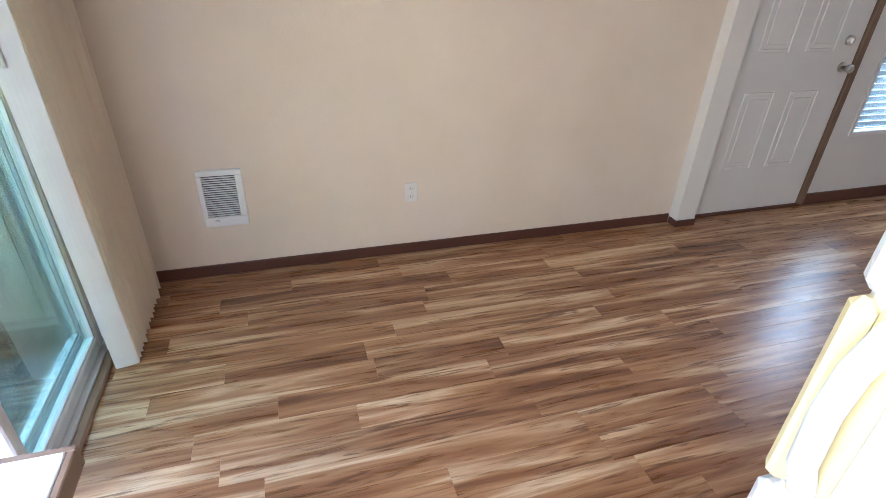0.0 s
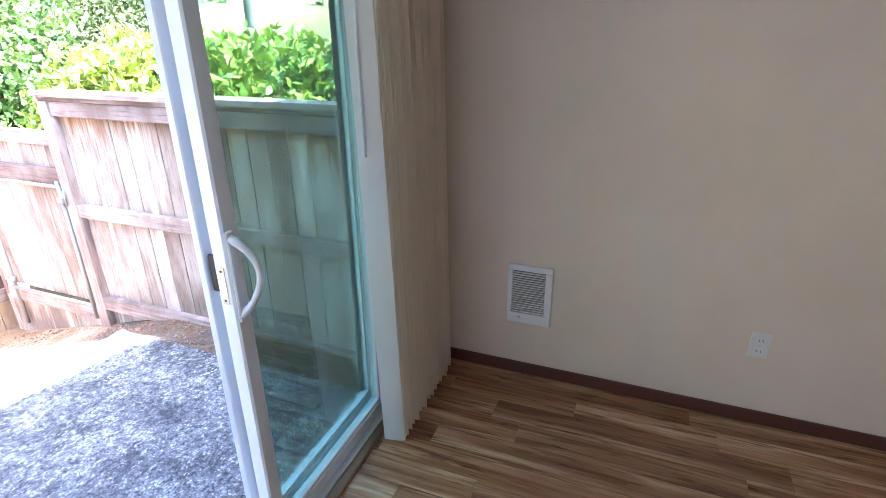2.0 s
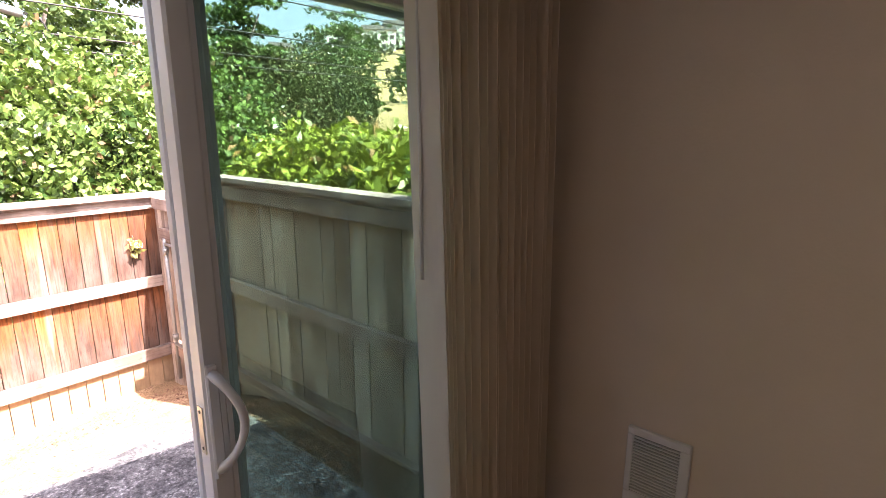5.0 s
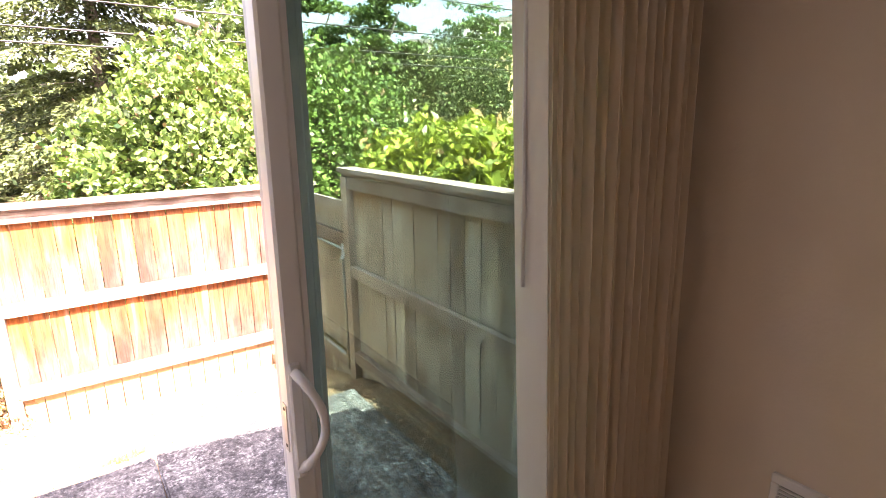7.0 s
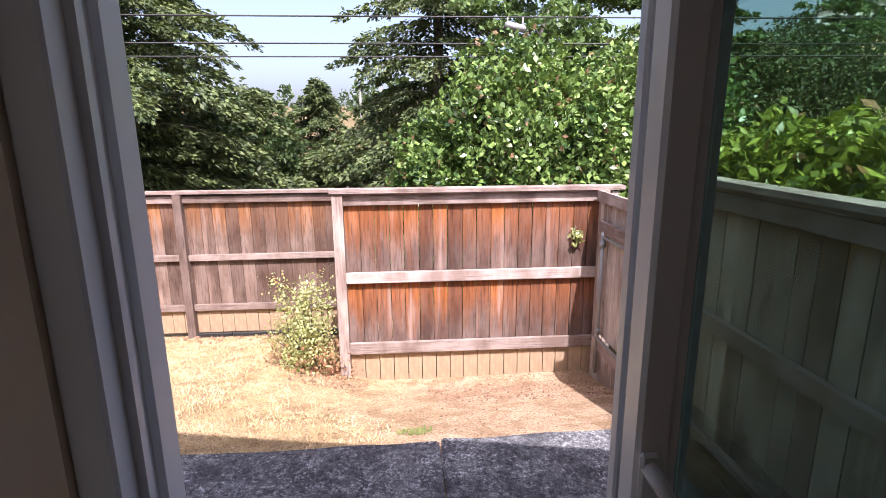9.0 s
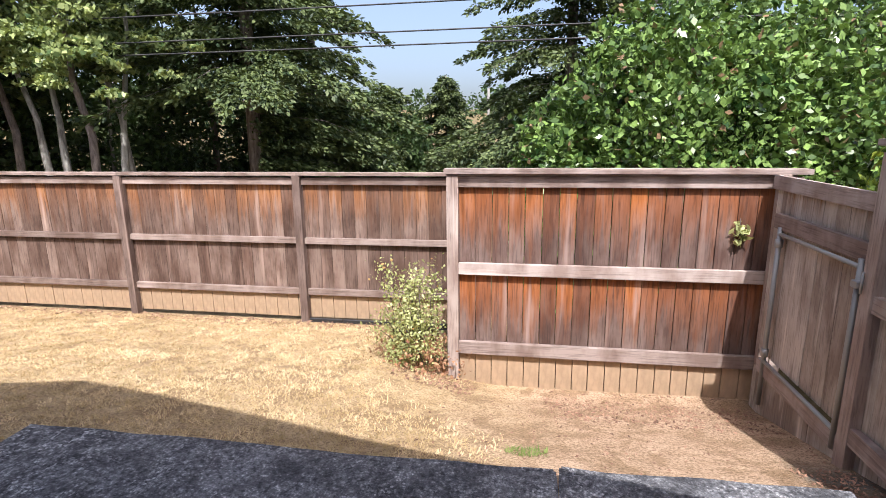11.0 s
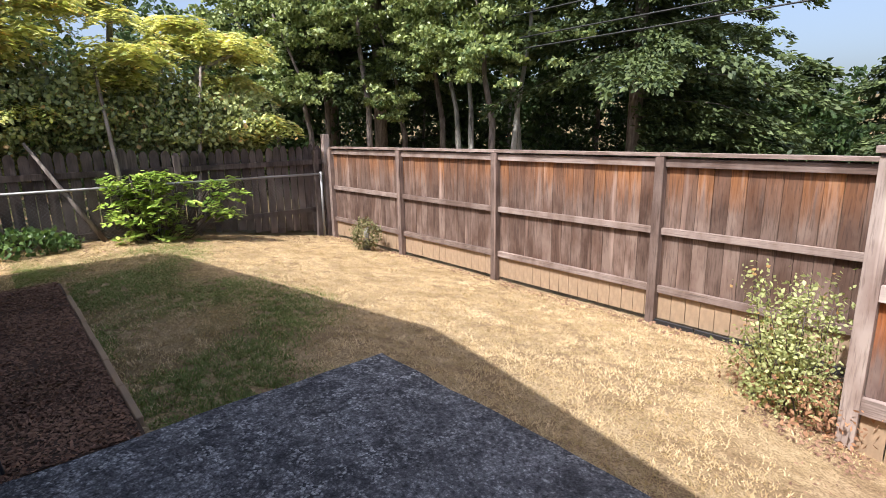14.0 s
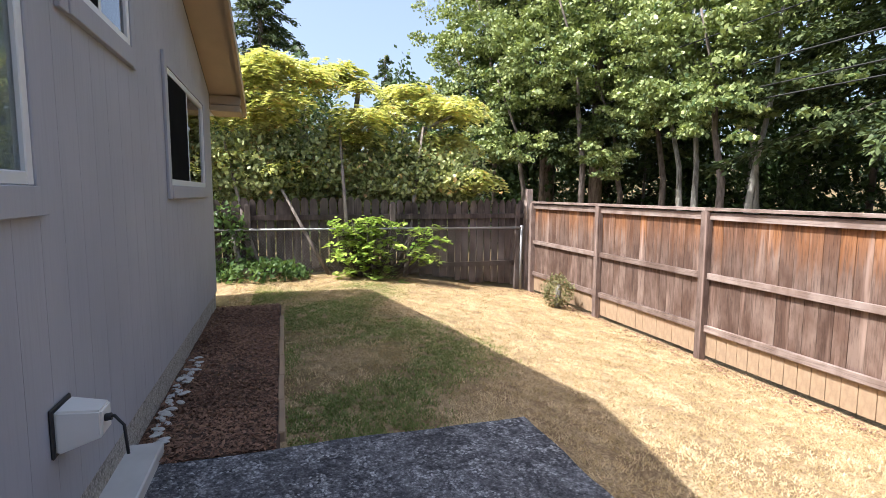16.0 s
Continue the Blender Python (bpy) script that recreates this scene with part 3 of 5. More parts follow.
part("sill_track", join(box_bm(L + 0.004, R - 0.02, -0.015, 0.146, -0.02, 0.012, 0.003), box_bm(L + 0.004, R - 0.02, 0.028, 0.034, 0.012, 0.0195), box_bm(L + 0.004, R - 0.02, 0.060, 0.066, 0.012, 0.03), box_bm(L + 0.004, R - 0.02, 0.138, 0.144, 0.012, 0.034)), M_VINYL, slider)


def sash(name, x0, x1, y0, y1, z0, z1, stile, label):
    frame_ob = part(name, join(box_bm(x0, x0 + stile, y0, y1, z0, z1, 0.006), box_bm(x1 - stile, x1, y0, y1, z0, z1, 0.006), box_bm(x0 + stile, x1 - stile, y0, y1, z1 - stile, z1, 0.004), box_bm(x0 + stile, x1 - stile, y0, y1, z0, z0 + stile * 1.15, 0.004)), M_VINYL, slider, label)
    ym = (y0 + y1) / 2
    g = part("glass_pane", box_bm(x0 + stile - 0.005, x1 - stile + 0.005, ym - 0.004, ym + 0.004, z0 + stile, z1 - stile + 0.005), M_GLASS, frame_ob, "green-tinted glass")
    g.visible_shadow = False
    bead = join(box_bm(x0 + stile, x0 + stile + 0.012, y0 + 0.008, y1 - 0.008, z0 + stile * 1.15, z1 - stile), box_bm(x1 - stile - 0.012, x1 - stile, y0 + 0.008, y1 - 0.008, z0 + stile * 1.15, z1 - stile), box_bm(x0 + stile, x1 - stile, y0 + 0.008, y1 - 0.008, z0 + stile * 1.15, z0 + stile * 1.15 + 0.014))
    part("glazing_bead", bead, M_VINYL, frame_ob)
    return frame_ob


sash("fixed_panel", -1.250, -0.452, 0.070, 0.100, 0.014, 1.99, 0.062, "fixed white vinyl glazed panel")
slide = sash("sliding_panel", -1.290, -0.487, 0.006, 0.056, 0.02, 1.985, 0.048, "sliding white vinyl glazed panel")
hx = -1.274
bow = [(hx + 0.040 * math.sin(math.pi * k / 12) * 1.0, 0.004 - 0.048 * math.sin(math.pi * k / 12) ** 0.6, 0.915 + 0.225 * k / 12) for k in range(13)]
grip = tube_bm(bow, 0.010, 8, [0.013, 0.011] + [0.0095] * 9 + [0.011, 0.013])
part("handle", join(grip, box_bm(hx - 0.013, hx + 0.013, -0.004, 0.006, 0.895, 1.16, 0.004)), M_VINYL, slide, "white bowed pull handle")
part("latch", box_bm(-1.2925, -1.290, 0.022, 0.042, 0.95, 1.06), M_STEEL, slide, "metal latch plate")
part("latch_screw", join(*[tube_bm([(-1.2925, 0.032, z), (-1.2935, 0.032, z)], 0.004, 8) for z in (0.962, 1.048)]), M_DARK, slide)
part("outer_pull", box_bm(-1.263, -1.251, 0.060, 0.102, 0.965, 1.075, 0.003), M_BLACK, slide, "black outside pull")
screen = part("screen_door", join(box_bm(-1.272, -1.232, 0.106, 0.134, 0.016, 1.985, 0.004), box_bm(-0.50, -0.46, 0.106, 0.134, 0.016, 1.985, 0.004), box_bm(-1.232, -0.50, 0.106, 0.134, 1.945, 1.985, 0.004), box_bm(-1.232, -0.50, 0.106, 0.134, 0.016, 0.066, 0.004)), M_ALU, slider, "pale grey aluminium screen door frame")
part("screen_spline", join(box_bm(-1.236, -1.230, 0.114, 0.137, 0.066, 1.945), box_bm(-0.502, -0.496, 0.114, 0.137, 0.066, 1.945)), M_BLACK, screen)

# ---- vertical blind, drawn aside ----
blind = thing("vertical_blind", (-0.35, -0.09, 2.06), "ivory vertical blind slats stacked beside the door", "blinds")
part("head_rail", box_bm(-2.05, -0.03, -0.155, -0.105, 2.075, 2.125, 0.004), M_TRIM, blind)
for x in (-1.9, -1.1, -0.3):
    part("rail_bracket", box_bm(x - 0.015, x + 0.015, -0.105, WALL_IN, 2.09, 2.12, 0.003), M_TRIM, blind)


def slat(x, y, turn, wide, z0=0.02, lean=0.0):
    prof = [(wide * (k / 6 - 0.5), 0.004 * (1 - (k / 3 - 1) ** 2)) for k in range(7)]
    ca, sa = math.cos(turn), math.sin(turn)
    vs = [(x + u * ca - w * sa, y + u * sa + w * ca, z) for z in (z0, 2.075) for u, w in prof]
    vs += [(x + u * ca - (w - 0.0012) * sa, y + u * sa + (w - 0.0012) * ca, z) for z in (z0, 2.075) for u, w in prof]
    fs = [(k, k + 1, k + 8, k + 7) for k in range(6)] + [(k + 14, k + 21, k + 22, k + 15) for k in range(6)]
    fs += [(0, 7, 21, 14), (6, 20, 27, 13)] + [(k, k + 14, k + 15, k + 1) for k in range(6)]
    vs = [(a - lean * c, b, c) for a, b, c in vs]
    return mesh_of("slat", vs, fs, False)


x = -0.662
for i in range(19):
    part("slat", slat(x, -0.130 + 0.006 * math.sin(i * 1.9), radians(80 + 9 * math.sin(i * 2.4)), 0.089, 0.018 + 0.004 * math.sin(i * 5), 0.042), M_BLIND, blind)
    x += 0.017 + 0.0017 * i
part("lead_slat", slat(-0.682, -0.128, radians(102), 0.089, 0.012, 0.046), M_TRIM, blind, "white leading slat")
part("wand", tube_bm([(-0.775, -0.122, 2.08), (-0.768, -0.120, 1.7), (-0.758, -0.119, 1.25)], 0.0055, 6), M_VINYL, blind, "thin clear tilt wand")

# ---- wall heater and outlet ----
heater = thing("wall_heater", (0, -0.54, 0.45), "white fan wall heater with louvred grille", "wall heater")
hy0, hy1, hz0, hz1 = -0.645, -0.431, 0.295, 0.606
hb = join(box_bm(-0.018, 0.002, hy0, hy1, hz0, hz0 + 0.055, 0.004), box_bm(-0.018, 0.002, hy0, hy1, hz1 - 0.028, hz1, 0.004), box_bm(-0.018, 0.002, hy0, hy0 + 0.034, hz0 + 0.055, hz1 - 0.028, 0.003), box_bm(-0.018, 0.002, hy1 - 0.022, hy1, hz0 + 0.055, hz1 - 0.028, 0.003))
part("cover", hb, M_HEAT, heater)
part("recess", box_bm(-0.006, 0.001, hy0 + 0.03, hy1 - 0.02, hz0 + 0.05, hz1 - 0.025), M_DARK, heater)
for k in range(19):
    z = hz0 + 0.062 + k * 0.0122
    part("louvre", box_bm(-0.016, -0.0065, hy0 + 0.034, hy1 - 0.022, z, z + 0.0042), M_HEAT, heater)
part("thermostat_knob", tube_bm([(-0.018, -0.49, hz0 + 0.028), (-0.032, -0.49, hz0 + 0.028)], 0.013, 14), M_HEAT, heater, "white round thermostat knob")

OUT_Y, OUT_Z = -1.525, 0.390
outlet = thing("outlet", (0, OUT_Y, OUT_Z), "white duplex wall outlet", "outlet")
part("cover_plate", box_bm(-0.006, 0.001, OUT_Y - 0.038, OUT_Y + 0.038, OUT_Z - 0.058, OUT_Z + 0.058, 0.003), M_TRIM, outlet)
for dz in (OUT_Z - 0.025, OUT_Z + 0.025):
    part("socket", box_bm(-0.009, -0.006, OUT_Y - 0.017, OUT_Y + 0.017, dz - 0.014, dz + 0.014, 0.002), M_TRIM, outlet)
    part("slot", join(box_bm(-0.0096, -0.0088, OUT_Y - 0.009, OUT_Y - 0.0065, dz - 0.005, dz + 0.006), box_bm(-0.0096, -0.0088, OUT_Y + 0.006, OUT_Y + 0.0085, dz - 0.005, dz + 0.006)), M_DARK, outlet)
part("screw", tube_bm([(-0.006, OUT_Y, OUT_Z), (-0.008, OUT_Y, OUT_Z)], 0.003, 8), M_STEEL, outlet)


# ---- entry door and sidelight ----
entry = thing("door_2", (0.0, -4.05, 0), "closed white six-panel entry door with nickel hardware", "door", kind="structure")
leaf_ob = part("door_leaf", box_bm(0.012, 0.055, -4.535, -3.565, 0.018, 2.04, 0.003), M_PAINT, entry)
for (z0, z1) in ((0.345, 0.86), (1.10, 1.62), (1.74, 1.93)):
    for (y0, y1) in ((-3.985, -3.735), (-4.345, -4.10)):
        ring = join(box_bm(0.004, 0.013, y0, y0 + 0.022, z0, z1, 0.004), box_bm(0.004, 0.013, y1 - 0.022, y1, z0, z1, 0.004), box_bm(0.004, 0.013, y0 + 0.022, y1 - 0.022, z0, z0 + 0.022, 0.004), box_bm(0.004, 0.013, y0 + 0.022, y1 - 0.022, z1 - 0.022, z1, 0.004), box_bm(0.006, 0.013, y0 + 0.045, y1 - 0.045, z0 + 0.045, z1 - 0.045, 0.005))
        part("panel_moulding", ring, M_PAINT, leaf_ob)
part("knob", join(tube_bm([(0.012, -4.455, 1.0), (0.0, -4.455, 1.0)], 0.032, 16), tube_bm([(0.0, -4.455, 1.0), (-0.02, -4.455, 1.0), (-0.035, -4.455, 1.0), (-0.055, -4.455, 1.0), (-0.065, -4.455, 1.0)], 0.02, 16, [0.012, 0.012, 0.026, 0.028, 0.018])), M_STEEL, leaf_ob, "brushed nickel knob")
part("deadbolt", join(tube_bm([(0.012, -4.43, 1.165), (-0.008, -4.43, 1.165)], 0.03, 16), box_bm(-0.024, -0.008, -4.435, -4.425, 1.148, 1.182, 0.002)), M_STEEL, leaf_ob, "brushed nickel deadbolt")
for z in (0.33, 1.12, 1.85):
    part("hinge", join(box_bm(0.004, 0.014, -3.575, -3.55, z - 0.05, z + 0.05, 0.002), tube_bm([(0.0, -3.563, z - 0.05), (0.0, -3.563, z + 0.05)], 0.007, 8)), M_BRASS, entry, "dark metal hinge")
part("stop_strip", join(box_bm(0.02, 0.06, -3.565, -3.55, 0, 2.06), box_bm(-0.005, 0.07, -4.56, -3.55, 0.0, 0.018)), M_BASE, entry, "dark weatherstrip and sill")
part("mullion_post", box_bm(-0.004, 0.09, -4.595, -4.54, 0, 2.06, 0.004), M_OAK, entry, "brown wooden door post")
sidelight = thing("window_4", (0.0, -5.0, 0), "white sidelight panel with small blind-covered window", "sidelight", kind="structure")
part("panel", join(box_bm(0.012, 0.055, -5.45, -4.595, 0.09, 0.55), box_bm(0.012, 0.055, -4.80, -4.595, 0.55, 2.06), box_bm(0.012, 0.055, -5.45, -5.25, 0.55, 2.06), box_bm(0.012, 0.055, -5.25, -4.80, 1.9, 2.06)), M_PAINT, sidelight)
part("window_frame", join(box_bm(0.002, 0.012, -4.80, -4.77, 0.52, 1.92, 0.003), box_bm(0.002, 0.012, -5.28, -5.25, 0.52, 1.92, 0.003), box_bm(0.002, 0.012, -5.25, -4.80, 0.52, 0.55, 0.003), box_bm(0.002, 0.012, -5.25, -4.80, 1.89, 1.92, 0.003)), M_PAINT, sidelight)
pane = part("pane", box_bm(0.04, 0.045, -5.25, -4.80, 0.55, 1.9), M_PANE, sidelight)
pane.visible_shadow = False
for k in range(30):
    part("blind_slat", box_bm(0.018, 0.03, -5.245, -4.805, 0.57 + k * 0.044, 0.573 + k * 0.044), M_TRIM, sidelight)
entry.location.y += 0.06
sidelight.location.y += 0.06
part("bottom_rail", box_bm(0.0, 0.06, -5.39, -4.535, 0.0, 0.09, 0.004), M_BASE, sidelight, "dark wooden bottom rail")

# ---- kitchen: counter end and refrigerator ----
counter = thing("base_cabinet", (-3.1, -0.34, 0), "white laminate counter on a brown wooden base cabinet", "cabinet")
part("body", box_bm(-4.3, -2.014, -0.485, WALL_IN - 0.002, 0.09, 0.885, 0.004), M_OAK, counter)
part("plinth", box_bm(-4.3, -2.034, -0.435, WALL_IN - 0.002, 0.0, 0.09), M_DARK, counter)
for k in range(4):
    d = part("door", box_bm(-4.28 + k * 0.54, -3.76 + k * 0.54, -0.505, -0.485, 0.12, 0.86, 0.004), M_OAK, counter)
    part("handle", tube_bm([(-3.81 + k * 0.54, -0.505, 0.66), (-3.81 + k * 0.54, -0.530, 0.67), (-3.81 + k * 0.54, -0.530, 0.75), (-3.81 + k * 0.54, -0.505, 0.76)], 0.005, 6), M_STEEL, d)
worktop = thing("worktop", (-3.1, -0.34, 0.89), "pale speckled laminate worktop with worn wood edge", "worktop")
part("top", box_bm(-4.3, -1.996, -0.523, WALL_IN - 0.002, 0.886, 0.93, 0.002), M_LAMIN, worktop)
part("edge_strip", join(box_bm(-1.996, -1.984, -0.535, WALL_IN - 0.002, 0.886, 0.928, 0.002), box_bm(-4.3, -1.996, -0.535, -0.523, 0.886, 0.928, 0.002)), M_OAK, worktop)

FRIDGE_SHIFT = Vector((0.02, 0.05, 0))
fridge = thing("refrigerator", (-2.7, -2.0, 0), "white two-door refrigerator with yellowed handle trim", "refrigerator")
part("body", box_bm(-3.09, -2.32, -2.32, -1.69, 0.03, 1.70, 0.012), M_FRIDGE, fridge)
low = part("lower_door", box_bm(-3.09, -2.305, -1.69, -1.622, 0.10, 0.892, 0.014), M_FRIDGE, fridge)
upd = part("upper_door", box_bm(-3.09, -2.305, -1.69, -1.622, 0.904, 1.70, 0.014), M_FRIDGE, fridge)
part("edge_trim", box_bm(-2.335, -2.297, -1.69, -1.60, 0.905, 1.245, 0.014), M_YELLOW, upd, "yellowed plastic edge trim")
part("edge_trim", box_bm(-2.335, -2.298, -1.69, -1.602, 1.255, 1.66, 0.014), M_FRIDGE, upd)
part("handle", tube_bm([(-2.368, -1.626, 0.925), (-2.366, -1.60, 0.945), (-2.362, -1.578, 1.0), (-2.36, -1.572, 1.1), (-2.362, -1.578, 1.17), (-2.366, -1.60, 1.225), (-2.368, -1.626, 1.24)], 0.019, 12), M_FRIDGE, upd, "white moulded handle")
part("handle_base", box_bm(-2.392, -2.337, -1.624, -1.606, 0.905, 1.25, 0.008), M_YELLOW, upd, "yellowed handle base")
part("edge_trim", box_bm(-2.335, -2.298, -1.69, -1.602, 0.5, 0.89, 0.014), M_FRIDGE, low)
part("kick_grille", box_bm(-3.06, -2.34, -1.69, -1.65, 0.02, 0.09), M_DARK, fridge)
fridge.location += FRIDGE_SHIFT


# ---- patio ----
def slab_bm(x0, x1, y0, y1, z0, z1):
    bm = box_bm(x0, x1, y0, y1, z0, z1)
    bmesh.ops.subdivide_edges(bm, edges=[e for e in bm.edges if abs(e.verts[0].co.z - e.verts[1].co.z) < 1e-6], cuts=24, use_grid_fill=True)
    bmesh.ops.bevel(bm, geom=[e for e in bm.edges if e.calc_face_angle(0) > 1.0], offset=0.012, segments=2, affect="EDGES")
    for v in bm.verts:
        n = noise.noise(v.co * 2.2) * 0.012
        edge = abs(v.co.x - x0) < 0.02 or abs(v.co.y - y1) < 0.02
        v.co.x += n * (2.2 if edge else 0)
        v.co.y += noise.noise(v.co * 3.1 + Vector((9, 0, 0))) * (0.025 if edge else 0)
        v.co.z += noise.noise(v.co * 0.9) * 0.006
    return bm


patio = thing("pavement", (-2.2, 1.2, -0.33), "dark stained concrete patio slab with worn aggregate", "patio", kind="structure")
part("slab", slab_bm(-4.46, -1.405, 0.085, 2.33, -0.62, -0.33), M_SLAB, patio)
part("slab", slab_bm(-1.39, -0.06, 0.085, 2.36, -0.62, -0.325), M_SLAB, patio)
step = tagged(part("doorstep", box_bm(-4.58, -3.2, 0.10, 0.27, -0.345, -0.27, 0.008), M_STONE), "pale concrete splash strip beside the siding", "step", kind="structure")


# ---- fences ----
def board_run(parent, mat, x0, x1, y0, y1, z0, z1, wide, gap=0.004, jitter=0.006, name="board", along="x", base=None):
    k = x0 if along == "x" else y0
    end = x1 if along == "x" else y1
    while k < end - 0.03:
        w = min(wide * random.uniform(0.94, 1.05), end - k)
        dy = random.uniform(-0.5, 0.5) * jitter
        zb = z0 if base is None else base(k) + random.uniform(-0.01, 0.01)
        zt = z1 + random.uniform(-0.5, 0.5) * 0.006
        if along == "x":
            piece(name, mat, parent, k + gap / 2, k + w - gap / 2, y0 + dy, y1 + dy, zb, zt, random.uniform(-0.002, 0.002))
        else:
            piece(name, mat, parent, x0 + dy, x1 + dy, k + gap / 2, k + w - gap / 2, zb, zt)
        k += w


TALL_Y, LOW_Y, SIDE_X, LEFT_X = 4.42, 5.54, 0.30, -10.95
tall = thing("tall_fence", (-0.9, TALL_Y, -0.95), "rusty cedar board fence with silvered rails and cap", "fence")
board_run(tall, M_TALL, -2.17, 0.42, TALL_Y, TALL_Y + 0.02, -0.64, 0.96, 0.142, 0.006)
board_run(tall, M_KICK, -2.17, 0.42, TALL_Y - 0.004, TALL_Y + 0.016, -0.99, -0.655, 0.142, 0.008, name="kick_board")
for z0, z1, d in ((0.87, 0.965, 0.04), (0.10, 0.205, 0.05), (-0.645, -0.53, 0.05)):
    piece("rail", M_BEAM, tall, -2.17, 0.42, TALL_Y - d, TALL_Y - 0.005, z0, z1, random.uniform(-0.002, 0.002), 0.03)
piece("cap", M_BEAM, tall, -2.29, 0.55, TALL_Y - 0.09, TALL_Y + 0.06, 0.985, 1.025, 0, 0.02)
piece("cap_strip", M_BEAM, tall, -2.27, 0.45, TALL_Y - 0.06, TALL_Y + 0.03, 0.966, 0.985, 0, 0.02)
piece("post", M_RAIL, tall, -2.27, -2.17, TALL_Y - 0.07, TALL_Y + 0.03, -1.05, 0.965, 0, 0.02)
piece("post", M_RAIL, tall, 0.42, 0.50, TALL_Y - 0.07, TALL_Y + 0.03, -1.05, 0.965, 0, 0.02)
board_run(tall, M_LOW, -2.24, -2.22, TALL_Y + 0.03, LOW_Y, -0.9, 0.93, 0.14, along="y")

low_f = thing("low_fence", (-6.4, LOW_Y, -0.8), "weathered cedar board fence along the lawn", "fence")
POSTS = (-2.06, -4.14, -6.385, -8.5, -10.72)
board_run(low_f, M_LOW, -10.72, -2.0, LOW_Y, LOW_Y + 0.02, -0.50, 0.86, 0.142)
board_run(low_f, M_KICK, -10.72, -2.0, LOW_Y - 0.004, LOW_Y + 0.016, -0.80, -0.515, 0.142, 0.006, name="kick_board")
for i, (b, a) in enumerate(zip(POSTS, POSTS[1:])):
    for z0, z1 in ((0.77, 0.85), (0.095, 0.165), (-0.515, -0.44)):
        piece("rail", M_BEAM_LOW, low_f, a + 0.045, b - 0.045, LOW_Y - 0.045, LOW_Y - 0.005, z0, z1, random.uniform(-0.003, 0.003), 0.03)
    piece("cap", M_BEAM_LOW, low_f, a, b - 0.004, LOW_Y - 0.08, LOW_Y + 0.06, 0.872, 0.905, random.uniform(-0.002, 0.002), 0.02)
for x in POSTS:
    piece("post", M_POST_LOW, low_f, x - 0.045, x + 0.045, LOW_Y - 0.09, LOW_Y - 0.004, -0.86, 0.868, 0, 0.02)

side = thing("side_fence", (SIDE_X, 1.5, -0.6), "grey-brown cedar side fence with heavy rails", "fence")
board_run(side, M_SIDE, SIDE_X, SIDE_X + 0.02, 0.16, 2.98, -0.42, 1.2, 0.145, along="y")
board_run(side, M_SIDE, SIDE_X, SIDE_X + 0.02, 0.16, 2.98, -0.62, -0.43, 0.145, along="y", name="kick_board")
for z0, z1, d in ((1.10, 1.20, 0.045), (0.35, 0.45, 0.05), (-0.44, -0.33, 0.055)):
    piece("rail", M_BEAM, side, SIDE_X - d, SIDE_X - 0.004, 0.16, 2.95, z0, z1, 0, 0.03)
piece("cap", M_BEAM, side, SIDE_X - 0.08, SIDE_X + 0.07, 0.16, 3.08, 1.235, 1.27, 0, 0.02)
piece("cap_strip", M_BEAM, side, SIDE_X - 0.05, SIDE_X + 0.04, 0.16, 3.05, 1.203, 1.234, 0, 0.02)
piece("post", M_RAIL, side, SIDE_X - 0.06, SIDE_X + 0.04, 2.95, 3.05, -0.72, 1.2, 0, 0.02)
piece("post", M_RAIL, side, SIDE_X + 0.021, SIDE_X + 0.11, 0.9, 0.99, -0.72, 1.2, 0, 0.02)

gate = thing("gate", (SIDE_X, 3.5, -0.6), "weathered wooden gate on a galvanised tube frame", "gate")
board_run(gate, M_SIDE, SIDE_X, SIDE_X + 0.02, 3.05, 4.30, -0.42, 0.92, 0.145, along="y")
piece("rail", M_BEAM, gate, SIDE_X - 0.03, SIDE_X - 0.003, 3.05, 4.32, 0.88, 0.985, 0, 0.03)
piece("rail", M_BEAM, gate, SIDE_X - 0.045, SIDE_X - 0.003, 3.05, 4.2, 0.60, 0.71, 0, 0.03)
piece("rail", M_BEAM, gate, SIDE_X - 0.045, SIDE_X - 0.003, 3.05, 4.2, -0.56, -0.45, 0, 0.03)
board_run(gate, M_SIDE, SIDE_X - 0.006, SIDE_X + 0.014, 3.05, 4.32, -0.95, -0.565, 0.4, along="y", name="kick_board")
part("tube_frame", join(tube_bm([(SIDE_X - 0.045, 3.1, -0.55), (SIDE_X - 0.045, 3.1, 0.62)], 0.019), tube_bm([(SIDE_X - 0.045, 4.08, -0.8), (SIDE_X - 0.045, 4.08, 0.62)], 0.019), tube_bm([(SIDE_X - 0.045, 3.1, 0.57), (SIDE_X - 0.045, 4.08, 0.57)], 0.015), tube_bm([(SIDE_X - 0.05, 3.1, -0.43), (SIDE_X - 0.05, 4.08, -0.43)], 0.015)), M_GALV, gate, "galvanised steel tube frame")
for z in (0.5, -0.36):
    part("hinge", tube_bm([(SIDE_X - 0.045, 4.08, z - 0.03), (SIDE_X - 0.045, 4.08, z + 0.03)], 0.028, 10), M_GALV, gate, "galvanised hinge clamp")
part("latch", join(box_bm(SIDE_X - 0.09, SIDE_X - 0.04, 3.04, 3.10, 0.46, 0.50, 0.004), tube_bm([(SIDE_X - 0.075, 3.02, 0.44), (SIDE_X - 0.075, 3.02, 0.56)], 0.008)), M_GALV, gate, "galvanised gate latch")
piece("post", M_RAIL, gate, SIDE_X + 0.0, SIDE_X + 0.09, 4.3, 4.345, -1.05, 0.985, 0, 0.02)

